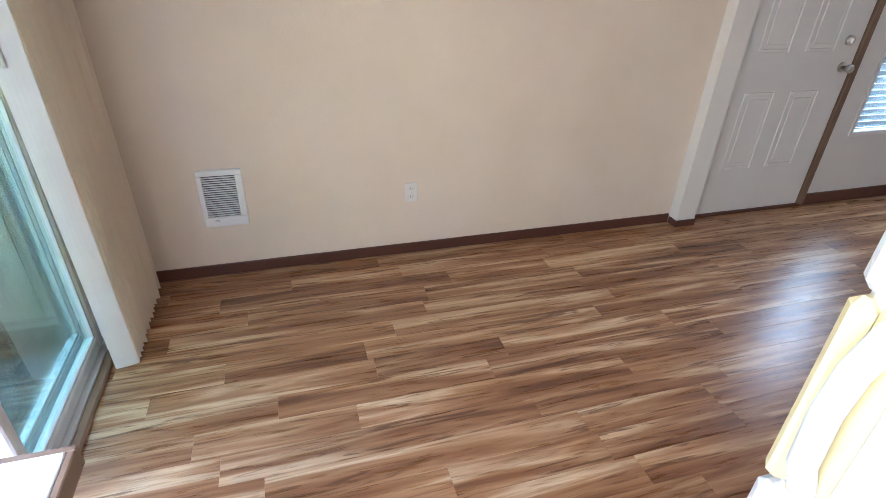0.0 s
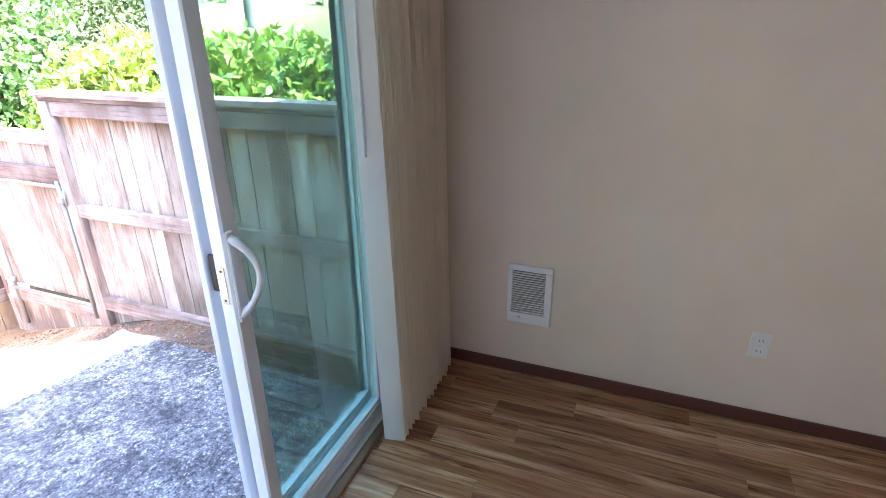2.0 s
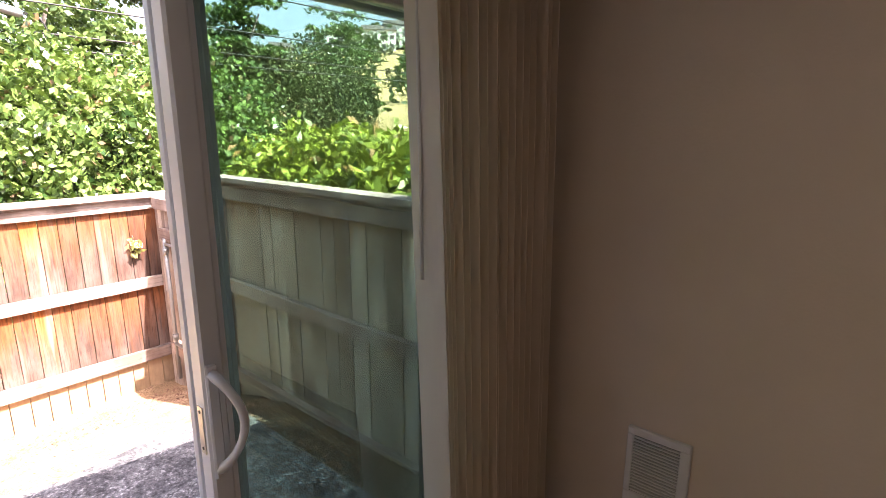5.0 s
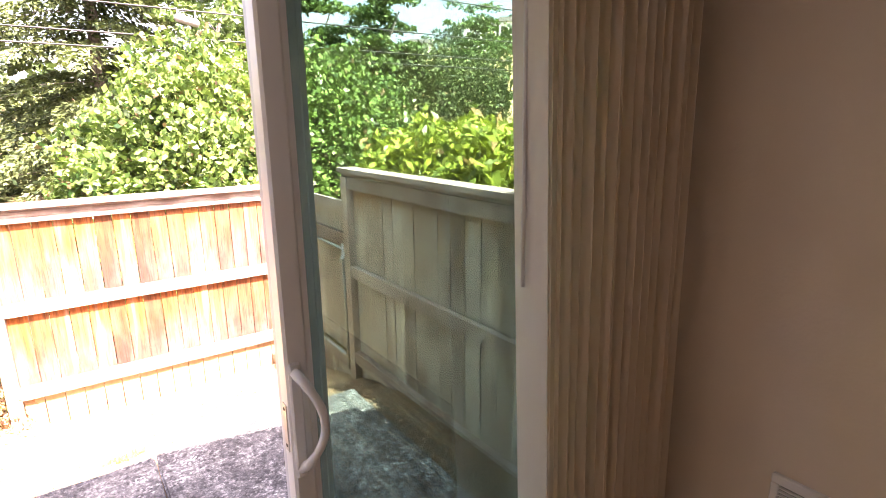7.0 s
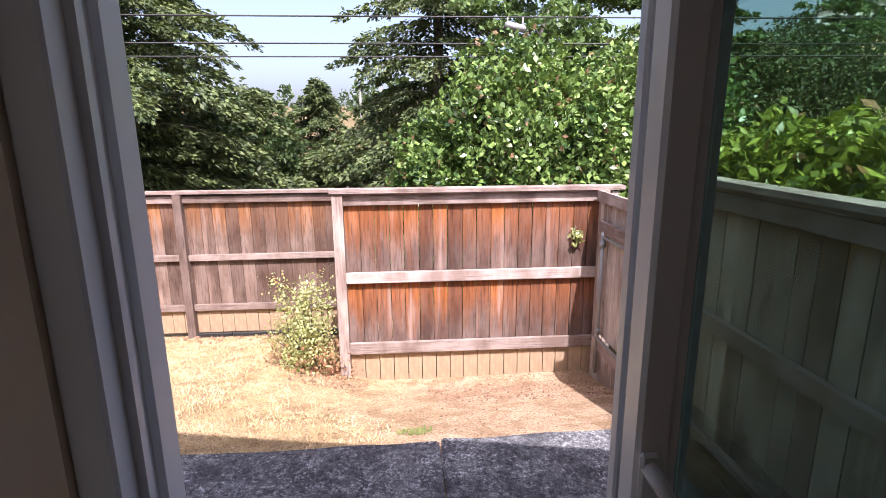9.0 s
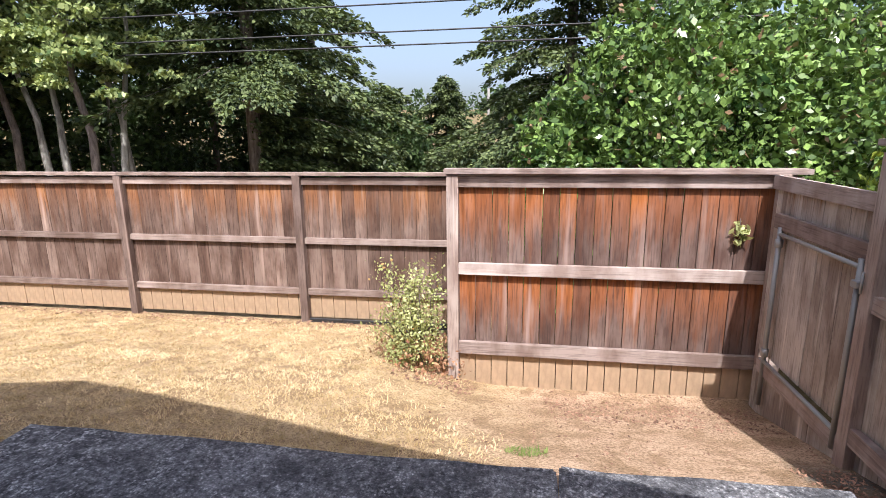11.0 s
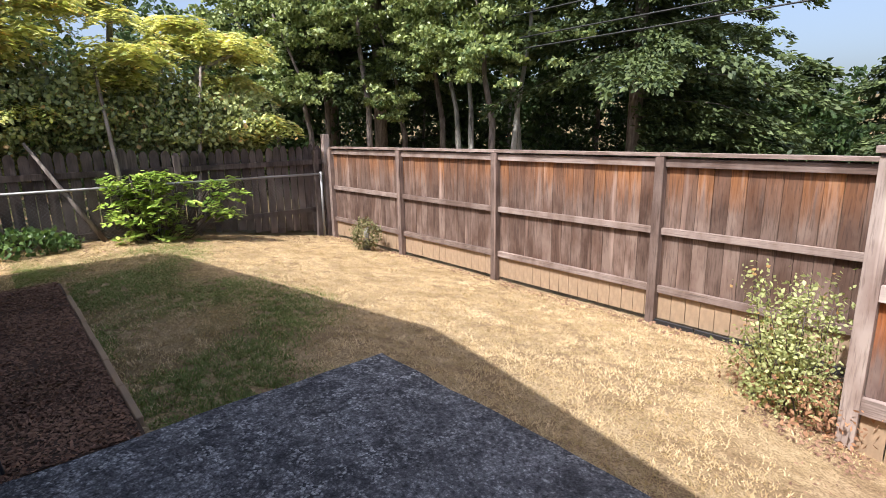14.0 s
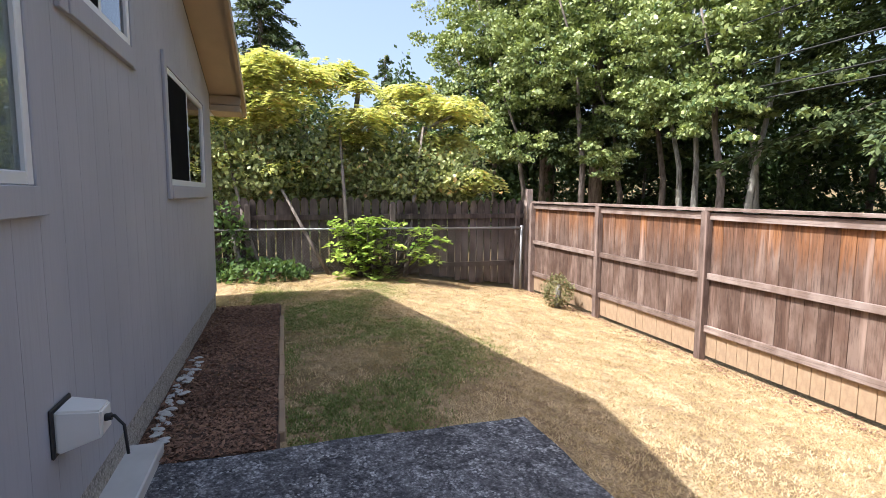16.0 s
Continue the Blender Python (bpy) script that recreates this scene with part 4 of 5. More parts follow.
left = thing("old_fence", (LEFT_X, 3.0, -0.5), "old dark dog-eared picket fence with gaps", "fence")
DOG = mesh_of("picket", [(0, -0.5, 0), (0, 0.5, 0), (0, 0.5, 0.95), (0, 0.22, 1), (0, -0.22, 1), (0, -0.5, 0.95), (1, -0.5, 0), (1, 0.5, 0), (1, 0.5, 0.95), (1, 0.22, 1), (1, -0.22, 1), (1, -0.5, 0.95)],
              [(5, 4, 3, 2, 1, 0), (6, 7, 8, 9, 10, 11), (0, 1, 7, 6), (1, 2, 8, 7), (2, 3, 9, 8), (3, 4, 10, 9), (4, 5, 11, 10), (5, 0, 6, 11)])
DOG.materials.append(M_OLD)
yy = -2.5
while yy < 5.4:
    w = random.uniform(0.12, 0.15)
    zb = float(ground_z(LEFT_X, yy)) + random.uniform(0.03, 0.10)
    top = 0.93 + 0.03 * math.sin(yy * 1.3) + random.uniform(-0.03, 0.03)
    part("picket", DOG, M_OLD, left, at=Matrix.Translation((LEFT_X + random.uniform(-0.006, 0.006), yy + w / 2, zb)) @ Euler((random.uniform(-0.012, 0.012), 0, 0)).to_matrix().to_4x4() @ Matrix.Diagonal((0.02, w * 0.92, top - zb, 1)))
    yy += w + random.choice((0.002, 0.004, 0.008, 0.016))
for z in (0.58, -0.33):
    piece("rail", M_OLD, left, LEFT_X + 0.025, LEFT_X + 0.065, -2.5, 5.4, z, z + 0.09, 0, 0.03)
for y in (0.3, 2.75, 5.2):
    piece("post", M_OLD, left, LEFT_X + 0.03, LEFT_X + 0.12, y, y + 0.09, -0.9, 0.85, 0, 0.02)
piece("post", M_RAIL, left, -11.0, -10.88, 5.44, 5.56, -0.9, 1.14, 0.03, 0.02)

# ---- greenery ----
def leaves(centres, normals, size, aspect=0.5, fold=0.25, spread=0.8):
    """Folded leaf blades (two quads each, as loose quads) at the given places."""
    n = len(centres)
    d = rng.normal(size=(n, 3))
    nrm = normals * (1 - spread) + d / np.linalg.norm(d, axis=1, keepdims=True) * spread
    nrm /= np.linalg.norm(nrm, axis=1, keepdims=True) + 1e-9
    r = rng.normal(size=(n, 3))
    along = r - nrm * (r * nrm).sum(1, keepdims=True)
    along /= np.linalg.norm(along, axis=1, keepdims=True) + 1e-9
    across = np.cross(nrm, along)
    s = (size * rng.uniform(0.6, 1.25, n))[:, None]
    tip, base = centres + along * s * 0.5, centres - along * s * 0.5
    mid = centres - nrm * s * fold * 0.25
    left_e = mid + across * s * aspect * 0.5 + nrm * s * fold * 0.5 - along * s * 0.04
    right_e = mid - across * s * aspect * 0.5 + nrm * s * fold * 0.5 - along * s * 0.04
    return np.stack([base, right_e, tip, left_e], 1)


def blob_points(n, centre, radii, bumps=1.0, shell=0.35, seed=1):
    """Points in a lumpy, hollow-ish crown, with outward normals."""
    d = rng.normal(size=(n, 3))
    d /= np.linalg.norm(d, axis=1, keepdims=True)
    lump = np.array([noise.noise(Vector(v) * 2.2 + Vector((seed * 7.1, seed, 0))) + 0.5 * noise.noise(Vector(v) * 5.5 + Vector((0, seed * 3.7, 0))) + 0.55 * noise.noise(Vector(v) * 13.0) for v in d])
    r = (1 - shell * rng.random(n) ** 1.6) * (1 + 0.32 * bumps * lump)
    return np.asarray(centre) + d * r[:, None] * np.asarray(radii), d


def shrub(name, label, category, mat, blobs, size, base, aspect=0.5, spread=0.75, trunk=True, trunk_mat=None, stems=()):
    ob = thing(name, base, label, category)
    quads = []
    for i, (n, c, r) in enumerate(blobs):
        p, nn = blob_points(n, c, r, seed=i + len(name))
        keep = p[:, 2] > ground_z(p[:, 0], p[:, 1]) + 0.02
        quads.append(leaves(p[keep], nn[keep], size, aspect, spread=spread))
    part("crown", fast_mesh("crown", np.concatenate(quads), 4), mat, ob)
    for s in stems:
        k = len(s)
        part("trunk", tube_bm(s, 0.05, 8, [0.06 * (1 - 0.6 * i / (k - 1)) + 0.008 for i in range(k)]), trunk_mat or M_ALDER, ob)
    return ob


def gz(x, y):
    return float(ground_z(x, y)) - 0.05


shrub("hedge_tree", "tall dense glossy green broadleaf shrub behind the fence", "shrub", M_HEDGE,
      [(40000, (-0.05, 6.4, 0.85), (1.45, 1.2, 1.75)), (32000, (1.5, 6.6, 0.85), (1.4, 1.3, 1.75)), (9000, (2.5, 6.3, 0.4), (0.9, 1.0, 1.25)), (12000, (0.3, 6.2, -0.2), (2.0, 1.0, 1.0)), (10000, (-1.25, 6.1, 0.25), (0.62, 0.7, 1.2))], 0.095, (0.3, 6.4, gz(0.3, 6.4)), 0.6,
      stems=[[(0.3, 6.4, gz(0.3, 6.4)), (0.2, 6.4, 0.3), (0, 6.3, 1.6)], [(0.5, 6.5, gz(0.5, 6.5)), (1.2, 6.5, 0.3), (1.5, 6.5, 1.4)]])
shrub("laurel_hedge", "bright yellow-green laurel hedge beyond the side fence", "hedge", M_LAUREL,
      [(6500, (1.3, 0.9, 0.85), (0.6, 0.9, 0.75)), (7000, (1.35, 2.1, 0.9), (0.62, 0.9, 0.75)), (7000, (1.4, 3.2, 0.92), (0.65, 0.85, 0.76)), (3500, (1.45, 4.1, 0.75), (0.6, 0.6, 0.72)), (4000, (1.4, 2.4, 0.1), (0.6, 2.2, 0.9))], 0.12, (1.45, 2.4, gz(1.45, 2.4)), 0.4,
      stems=[[(1.45, y, gz(1.45, y)), (1.5, y, 0.2), (1.4, y + 0.1, 1.0)] for y in (1.0, 2.3, 3.4)])


def fir(x, y, height, spread_r, trunk_r, lowest, count, label, seed, droop=0.35, needle=0.13, skirt=0):
    r = np.random.default_rng(seed)
    base = gz(x, y)
    ob = thing("fir_tree", (x, y, base), label, "tree", "background firs")
    part("trunk", tube_bm([(x, y, base), (x + 0.05, y, base + height * 0.5), (x, y, base + height)], trunk_r, 10, [trunk_r, trunk_r * 0.65, 0.02]), M_TRUNK, ob)
    quads, limbs = [], []
    for k in range(count + skirt):
        h = lowest + (height - lowest) * (k / count) ** 1.1
        reach = spread_r * (1 - 0.86 * (h - lowest) / (height - lowest)) * r.uniform(0.65, 1.1)
        a = r.uniform(0, math.tau)
        if k >= count:
            h, reach, a = r.uniform(0.9, lowest), spread_r * r.uniform(0.6, 1.05), r.uniform(0.05, 0.95)
        steps = 9
        t = np.linspace(0.04, 1, steps)
        bx, by = x + math.cos(a) * reach * t, y + math.sin(a) * reach * t
        bz = base + h + reach * (0.10 * t - droop * t ** 1.8)
        if k % 4 == 0:
            limbs.append(tube_bm([(bx[i], by[i], bz[i]) for i in (0, 4, 8)], 0.02, 4, [0.022, 0.013, 0.004]))
        n = int(50 * reach) + 12
        s = r.random((n,)) ** 0.8
        side_l = r.uniform(-1, 1, n) * reach * 0.30 * (1.05 - s) * (0.4 + s)
        px = np.interp(s, t, bx) - math.sin(a) * side_l
        py = np.interp(s, t, by) + math.cos(a) * side_l
        pz = np.interp(s, t, bz) - np.abs(side_l) * 0.35 + r.normal(0, 0.02, n)
        out = np.stack([np.cos(a) - np.sin(a) * side_l * 2.2, np.sin(a) + np.cos(a) * side_l * 2.2, np.full(n, -0.25) - r.random(n) * 0.5], 1)
        out /= np.linalg.norm(out, axis=1, keepdims=True)
        c = np.stack([px, py, pz], 1)
        for _ in range(3):
            dirn = out + r.normal(0, 0.35, out.shape)
            dirn /= np.linalg.norm(dirn, axis=1, keepdims=True)
            up = np.array([0, 0, 1.0]) + r.normal(0, 0.5, out.shape)
            w = np.cross(dirn, up)
            w /= np.linalg.norm(w, axis=1, keepdims=True) + 1e-9
            ln = (needle * r.uniform(0.7, 1.6, n))[:, None]
            wd = ln * 0.24
            cc = c + r.normal(0, 0.05, c.shape)
            quads.append(np.stack([cc, cc + dirn * ln * 0.45 + w * wd, cc + dirn * ln, cc + dirn * ln * 0.45 - w * wd], 1))
    for lb in limbs:
        part("limb", lb, M_TRUNK, ob)
    part("crown", fast_mesh("crown", np.concatenate(quads), 4), M_FIR, ob)
    return ob


def polar(bearing, dist, x0=-1.6, y0=0.4):
    b = radians(bearing)
    return x0 - math.sin(b) * dist, y0 + math.cos(b) * dist


for i, (b, d, h, s, tr, lo, n) in enumerate((
        (29.4, 15, 16, 4.4, 0.21, 3.6, 200), (55.5, 17, 17, 3.0, 0.22, 3.6, 120), (60.5, 18.5, 18, 3.0, 0.22, 3.4, 110), (63, 19.5, 18, 2.6, 0.18, 3.6, 90), (48, 20, 18, 3.4, 0.24, 1.2, 130),
        (-4, 17, 14, 4.8, 0.22, 1.6, 190), (9, 23, 4.6, 3.6, 0.12, 0.0, 130), (2.5, 25, 4.3, 3.0, 0.1, 0.0, 120), (-1.0, 27, 4.2, 2.6, 0.1, 0.0, 110), (15, 21, 4.0, 3.0, 0.1, 0.0, 110), (23, 21, 13, 3.4, 0.2, 0.3, 130),
        (38, 21, 17, 3.6, 0.25, 0.6, 140), (67, 22, 17, 3.6, 0.25, 0.6, 130), (90.5, 25, 12, 4.6, 0.25, 1.0, 190), (97, 27, 13, 4.2, 0.25, 1.0, 130), (78.5, 38, 11.5, 2.8, 0.2, 1.0, 120))):
    px, py = polar(b, d)
    fir(px, py, h, s, tr, lo, n, "dark drooping fir tree beyond the fence", 40 + i, skirt=38 if i == 0 else 0)


def broadleaf(name, label, x, y, stems, crowns, mat, size, trunk_mat, group=""):
    base = gz(x, y)
    ob = thing(name, (x, y, base), label, "tree", group)
    for s in stems:
        k = len(s)
        part("trunk", tube_bm([(x, y, base) if i == 0 else p for i, p in enumerate(s)], 0.1, 8, [s[0] * (1 - 0.75 * i / (k - 1)) for i in range(k)]), trunk_mat, ob)
    quads = []
    for i, (n, c, r) in enumerate(crowns):
        for _ in range(22):
            off = rng.normal(0, 0.5, 3) * np.asarray(r)
            rr = np.asarray(r) * rng.uniform(0.17, 0.34) * np.array([1.2, 1.2, 0.6])
            m = int(n * 0.075)
            d = rng.normal(size=(m, 3))
            d /= np.linalg.norm(d, axis=1, keepdims=True)
            p = np.asarray(c) + off + d * (rng.random((m, 1)) ** 0.45) * rr
            p[:, 2] -= 0.25 * np.hypot(p[:, 0] - c[0] - off[0], p[:, 1] - c[1] - off[1])
            quads.append(leaves(p, d * 0.3 + np.array([0, 0, 0.7]), size, 0.65, spread=0.6))
    part("crown", fast_mesh("crown", np.concatenate(quads), 4), mat, ob)
    return ob


# pale multi-stemmed alders and maples behind the low fence
for i, (b, d, lean) in enumerate(((46.5, 14, 1.3), (45.6, 13.8, 0.5), (41.8, 13.6, -0.7), (40.2, 14.4, 1.1))):
    ax, ay = polar(b, d)
    broadleaf("alder_tree", "pale-barked leaning alder with light green leaves", ax, ay,
              [[0.095, (ax - lean * 0.22, ay, 0.9), (ax - lean * 0.3, ay + 0.05, 1.7), (ax - lean * 0.75, ay + 0.1, 3.4), (ax - lean, ay, 6.5)]],
              [(900, (ax - lean * 0.6 + 0.3, ay - 0.5, 3.3), (1.0, 0.8, 0.55)), (1200, (ax - lean, ay - 0.4, 4.4), (1.5, 1.2, 0.8)), (1500, (ax - lean, ay, 6.0), (1.9, 1.6, 1.3))], M_MAPLE, 0.13, M_ALDER, "alders")
for b, d, z in ((-16, 14, 4.0), (-20, 17, 3.0), (-33, 16, 3.4), (-26, 18, 4.2), (-42, 26, 3.2), (52, 15, 3.6), (47, 12.8, 3.3), (60, 15, 4.6), (64, 17, 5.0), (35, 17, 4.4), (71, 19, 4.6), (56, 16, 2.6), (66, 16, 2.8), (69, 18, 6.2), (57, 19, 6.5)):
    ax, ay = polar(b, d)
    broadleaf("maple_tree", "light green maple boughs beyond the fence", ax, ay + 1.0,
              [[0.10, (ax + 0.08, ay + 1, z * 0.4), (ax - 0.1, ay + 0.9, z * 0.75), (ax, ay + 0.8, z), (ax + 0.3, ay, z + 1.5)]],
              [(1200, (ax, ay, z), (1.3, 1.0, 0.7)), (1000, (ax + 1.0, ay - 0.2, z - 0.5), (0.9, 0.7, 0.5)), (1600, (ax - 0.4, ay + 0.4, z + 1.5), (1.9, 1.4, 1.1)), (1200, (ax + 0.2, ay + 0.6, z + 3), (1.6, 1.3, 1.0))], M_MAPLE if b > 0 else M_IVY, 0.125 if b > 0 else 0.17, M_TRUNK, "maples")
# dark undergrowth behind the fences; the woods' shade is in its leaf colour
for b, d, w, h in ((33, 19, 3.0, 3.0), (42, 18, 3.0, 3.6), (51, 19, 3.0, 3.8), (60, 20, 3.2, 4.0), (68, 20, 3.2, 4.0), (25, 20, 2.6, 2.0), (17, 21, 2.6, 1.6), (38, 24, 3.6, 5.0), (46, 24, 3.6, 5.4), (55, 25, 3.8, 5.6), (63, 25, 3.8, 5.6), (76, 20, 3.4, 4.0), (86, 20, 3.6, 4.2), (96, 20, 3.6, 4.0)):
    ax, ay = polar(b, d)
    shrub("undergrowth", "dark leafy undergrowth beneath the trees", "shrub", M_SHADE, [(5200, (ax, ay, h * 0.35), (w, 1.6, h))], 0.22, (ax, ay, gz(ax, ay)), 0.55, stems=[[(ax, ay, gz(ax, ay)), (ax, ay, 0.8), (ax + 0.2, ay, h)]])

for b, d, w, h in ((-15, 15, 2.0, 2.7), (-20, 16, 2.2, 3.3), (-26, 17, 2.4, 3.7), (-32, 17, 2.2, 3.6), (-37.5, 18, 1.8, 3.3)):
    ax, ay = polar(b, d, -1.6, -0.7)
    shrub("thicket", "tangled dark green thicket beyond the laurel hedge", "shrub", M_FIR, [(6500, (ax, ay, h * 0.45), (w, 1.5, h * 0.62)), (3500, (ax + 0.6, ay - 0.5, h * 0.7), (w * 0.6, 1.0, h * 0.4))], 0.15, (ax, ay, gz(ax, ay)), 0.5, stems=[[(ax, ay, gz(ax, ay)), (ax, ay, 0.8), (ax + 0.2, ay, h * 0.8)]])

# ---- windows in the siding ----
def window_unit(name, hole, label, split, dark_left, sill=0.10):
    x0, x1, z0, z1 = hole
    w = tagged(thing(name, ((x0 + x1) / 2, 0.1, z0), label, "window"), kind="structure")
    f = 0.045
    part("window_frame", join(box_bm(x0, x0 + f, 0.02, 0.135, z0, z1, 0.004), box_bm(x1 - f, x1, 0.02, 0.135, z0, z1, 0.004), box_bm(x0 + f, x1 - f, 0.02, 0.135, z0, z0 + f, 0.004), box_bm(x0 + f, x1 - f, 0.02, 0.135, z1 - f, z1, 0.004), box_bm(split - 0.02, split + 0.02, 0.04, 0.131, z0 + f, z1 - f, 0.003)), M_VINYL, w)
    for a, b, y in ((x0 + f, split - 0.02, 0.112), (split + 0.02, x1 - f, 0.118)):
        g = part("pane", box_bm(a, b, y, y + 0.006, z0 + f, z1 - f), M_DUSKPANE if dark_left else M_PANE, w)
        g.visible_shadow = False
    if dark_left:
        part("insect_screen", box_bm(split + 0.02, x1 - f, 0.126, 0.129, z0 + f, z1 - f), M_SCREEN, w, "black insect screen")
    part("trim_board", join(box_bm(x0 - 0.085, x0, 0.121, 0.142, z0 - sill, z1 + 0.09, 0.003), box_bm(x1, x1 + 0.085, 0.121, 0.142, z0 - sill, z1 + 0.09, 0.003), box_bm(x0, x1, 0.121, 0.142, z1, z1 + 0.09, 0.003)), M_SIDING, w, "grey painted trim boards")
    part("window_sill", box_bm(x0, x1, 0.121, 0.150, z0 - sill, z0 - 0.001, 0.003), M_SIDING, w, "grey painted sill board")


window_unit("window_1", WIN_FAR, "white vinyl slider window with one black screen", -6.72, True)
window_unit("window_2", WIN_UP, "white vinyl window high on the grey siding", -4.45, True)
window_unit("window_3", WIN_NEAR, "white vinyl kitchen window reflecting the trees", -3.0, False)
# added dark sheet: the rooms' shade is put into its colour
tagged(part("interior_screen", join(box_bm(-8.2, -4.42, -1.2, -1.15, -0.1, 2.6)), M_DARK), "near-black sheet standing in for the unlit rooms behind the windows", "wall", kind="structure")

# ---- vent hood on the siding ----
vent = thing("vent_hood", (-3.72, 0.12, 0.22), "pale plastic vent hood with black gasket and cable", "vent hood")
part("gasket", box_bm(-3.81, -3.63, 0.1205, 0.132, 0.125, 0.305, 0.005), M_BLACK, vent, "black rubber gasket")
bm = box_bm(-3.80, -3.64, 0.132, 0.27, 0.135, 0.295)
for v in bm.verts:
    if v.co.y > 0.2:
        v.co.z = 0.175 if v.co.z < 0.2 else 0.275
        v.co.x = -3.775 if v.co.x < -3.7 else -3.665
bmesh.ops.bevel(bm, geom=bm.edges[:], offset=0.008, segments=2, affect="EDGES")
part("hood", bm, M_TRIM, vent)
part("cable", tube_bm([(-3.70, 0.265, 0.235), (-3.70, 0.30, 0.24), (-3.70, 0.33, 0.20), (-3.70, 0.335, 0.13), (-3.695, 0.34, 0.09)], 0.006, 6), M_BLACK, vent, "short black cable end")
part("plug", tube_bm([(-3.70, 0.268, 0.235), (-3.70, 0.292, 0.238)], 0.014, 8), M_BLACK, vent)

# ---- planting bed along the house ----
bed = tagged(part("planting_bed", mesh_of("planting_bed", [(x, y, -0.335 + 0.02 * noise.noise(Vector((x * 2, y * 3, 0)))) for x in np.linspace(-8.3, -4.44, 40) for y in np.linspace(0.10, 0.86, 9)], [(i * 9 + j, (i + 1) * 9 + j, (i + 1) * 9 + j + 1, i * 9 + j + 1) for i in range(39) for j in range(8)], True), plain("dark_mulch_soil", (0.10, 0.058, 0.038), 0.95, grain=30, vary=0.5, bump=0.6)), "dark brown bark mulch bed beside the house", "planting bed", kind="structure")


def chips(n, x0, x1, y0, y1, size, lift, zf):
    c = np.stack([rng.uniform(x0, x1, n), rng.uniform(y0, y1, n), np.zeros(n)], 1)
    c[:, 2] = zf(c[:, 0], c[:, 1]) + lift * rng.random(n)
    return leaves(c, np.tile(np.array([0, 0, 1.0]), (n, 1)), size, 0.45, 0.15, 0.35)


tagged(part("bark_mulch", fast_mesh("bark_mulch", chips(24000, -8.3, -4.44, 0.12, 0.84, 0.03, 0.018, lambda x, y: -0.335 + 0 * x), 4), M_MULCH), "shredded brown bark mulch", "mulch", kind="stuff")
for k in range(6):
    edg = thing("bed_edging", (-7.2 + k * 0.5, 0.87, -0.36), "buried tan edging strip between bed and lawn", "edging", "bed edging strips")
    part("strip", box_bm(-7.62 + k * 0.5, -7.125 + k * 0.5, 0.845 + 0.004 * (k % 2), 0.885 + 0.004 * (k % 2), -0.42, -0.318, 0.006), M_KICK, edg)
ST = []
for k in range(3):
    bm = bmesh.new()
    bmesh.ops.create_icosphere(bm, subdivisions=2, radius=0.5)
    for v in bm.verts:
        v.co *= 1 + 0.35 * noise.noise(v.co * 2.0 + Vector((k * 9, 0, 0)))
    me = bpy.data.meshes.new("stone")
    bm.to_mesh(me)
    bm.free()
    me.materials.append(M_STONE)
    ST.append(me)
for k in range(52):
    sx = -6.25 + 1.75 * (k / 51) + random.uniform(-0.03, 0.03)
    sy = 0.15 + random.uniform(0, 0.09)
    s = random.uniform(0.028, 0.06)
    tagged(part("stone", ST[k % 3], M_STONE, at=Matrix.Translation((sx, sy, -0.33 + s * 0.18)) @ Euler((0, 0, random.uniform(0, 6))).to_matrix().to_4x4() @ Matrix.Diagonal((s * 1.5, s * 0.85, s * 0.35, 1))), "whitish broken stone at the foundation", "stone", "stones along the foundation")

# ---- loose growth in the yard ----
weed = thing("weed_bush", (-2.62, 4.55, gz(-2.62, 4.55) + 0.03), "thin pale flowering weed beside the fence post", "weed")
stems, quads = [], []
dry = []
for k in range(38):
    bx, by = -2.55 + random.uniform(-0.18, 0.16), 4.45 + random.uniform(-0.16, 0.16)
    tall_s = k % 3 == 0
    tx, ty = bx + random.uniform(-0.26, 0.12) * (0.6 if tall_s else 1.2), by + random.uniform(-0.22, 0.2)
    tz = random.uniform(-0.15, 0.20) if tall_s else random.uniform(-0.72, -0.25)
    b0 = Vector((bx, by, gz(bx, by)))
    part("stem", tube_bm([b0, b0.lerp(Vector((tx, ty, tz)), 0.5) + Vector((0, 0, 0.08)), (tx, ty, tz)], 0.004, 4, [0.006, 0.004, 0.002]), M_OLD, weed)
    n = 200 if tall_s else 120
    t = 0.15 + 0.9 * rng.random(n) ** 0.9
    p = np.array(b0)[None] * (1 - t[:, None]) + np.array((tx, ty, tz))[None] * t[:, None] + rng.normal(0, 0.05, (n, 3))
    p[:, 2] = np.maximum(p[:, 2], ground_z(p[:, 0], p[:, 1]) + 0.01)
    quads.append(leaves(p, np.tile(np.array([0, 0, 1.0]), (n, 1)), 0.036, 0.6, 0.2, 0.8))
    if not tall_s:
        q = np.array(b0)[None] + rng.normal(0, 1, (110, 3)) * np.array([0.16, 0.14, 0.0]) + np.abs(rng.normal(0, 1, (110, 1))) * np.array([[0, 0, 0.16]])
        dry.append(leaves(q, np.tile(np.array([0, 0, 1.0]), (110, 1)), 0.04, 0.5, 0.3, 0.9))
part("dead_foliage", fast_mesh("dead_foliage", np.concatenate(dry), 4), M_DEAD, weed, "dry red-brown lower leaves")
part("foliage", fast_mesh("foliage", np.concatenate(quads), 4), M_WEED, weed)

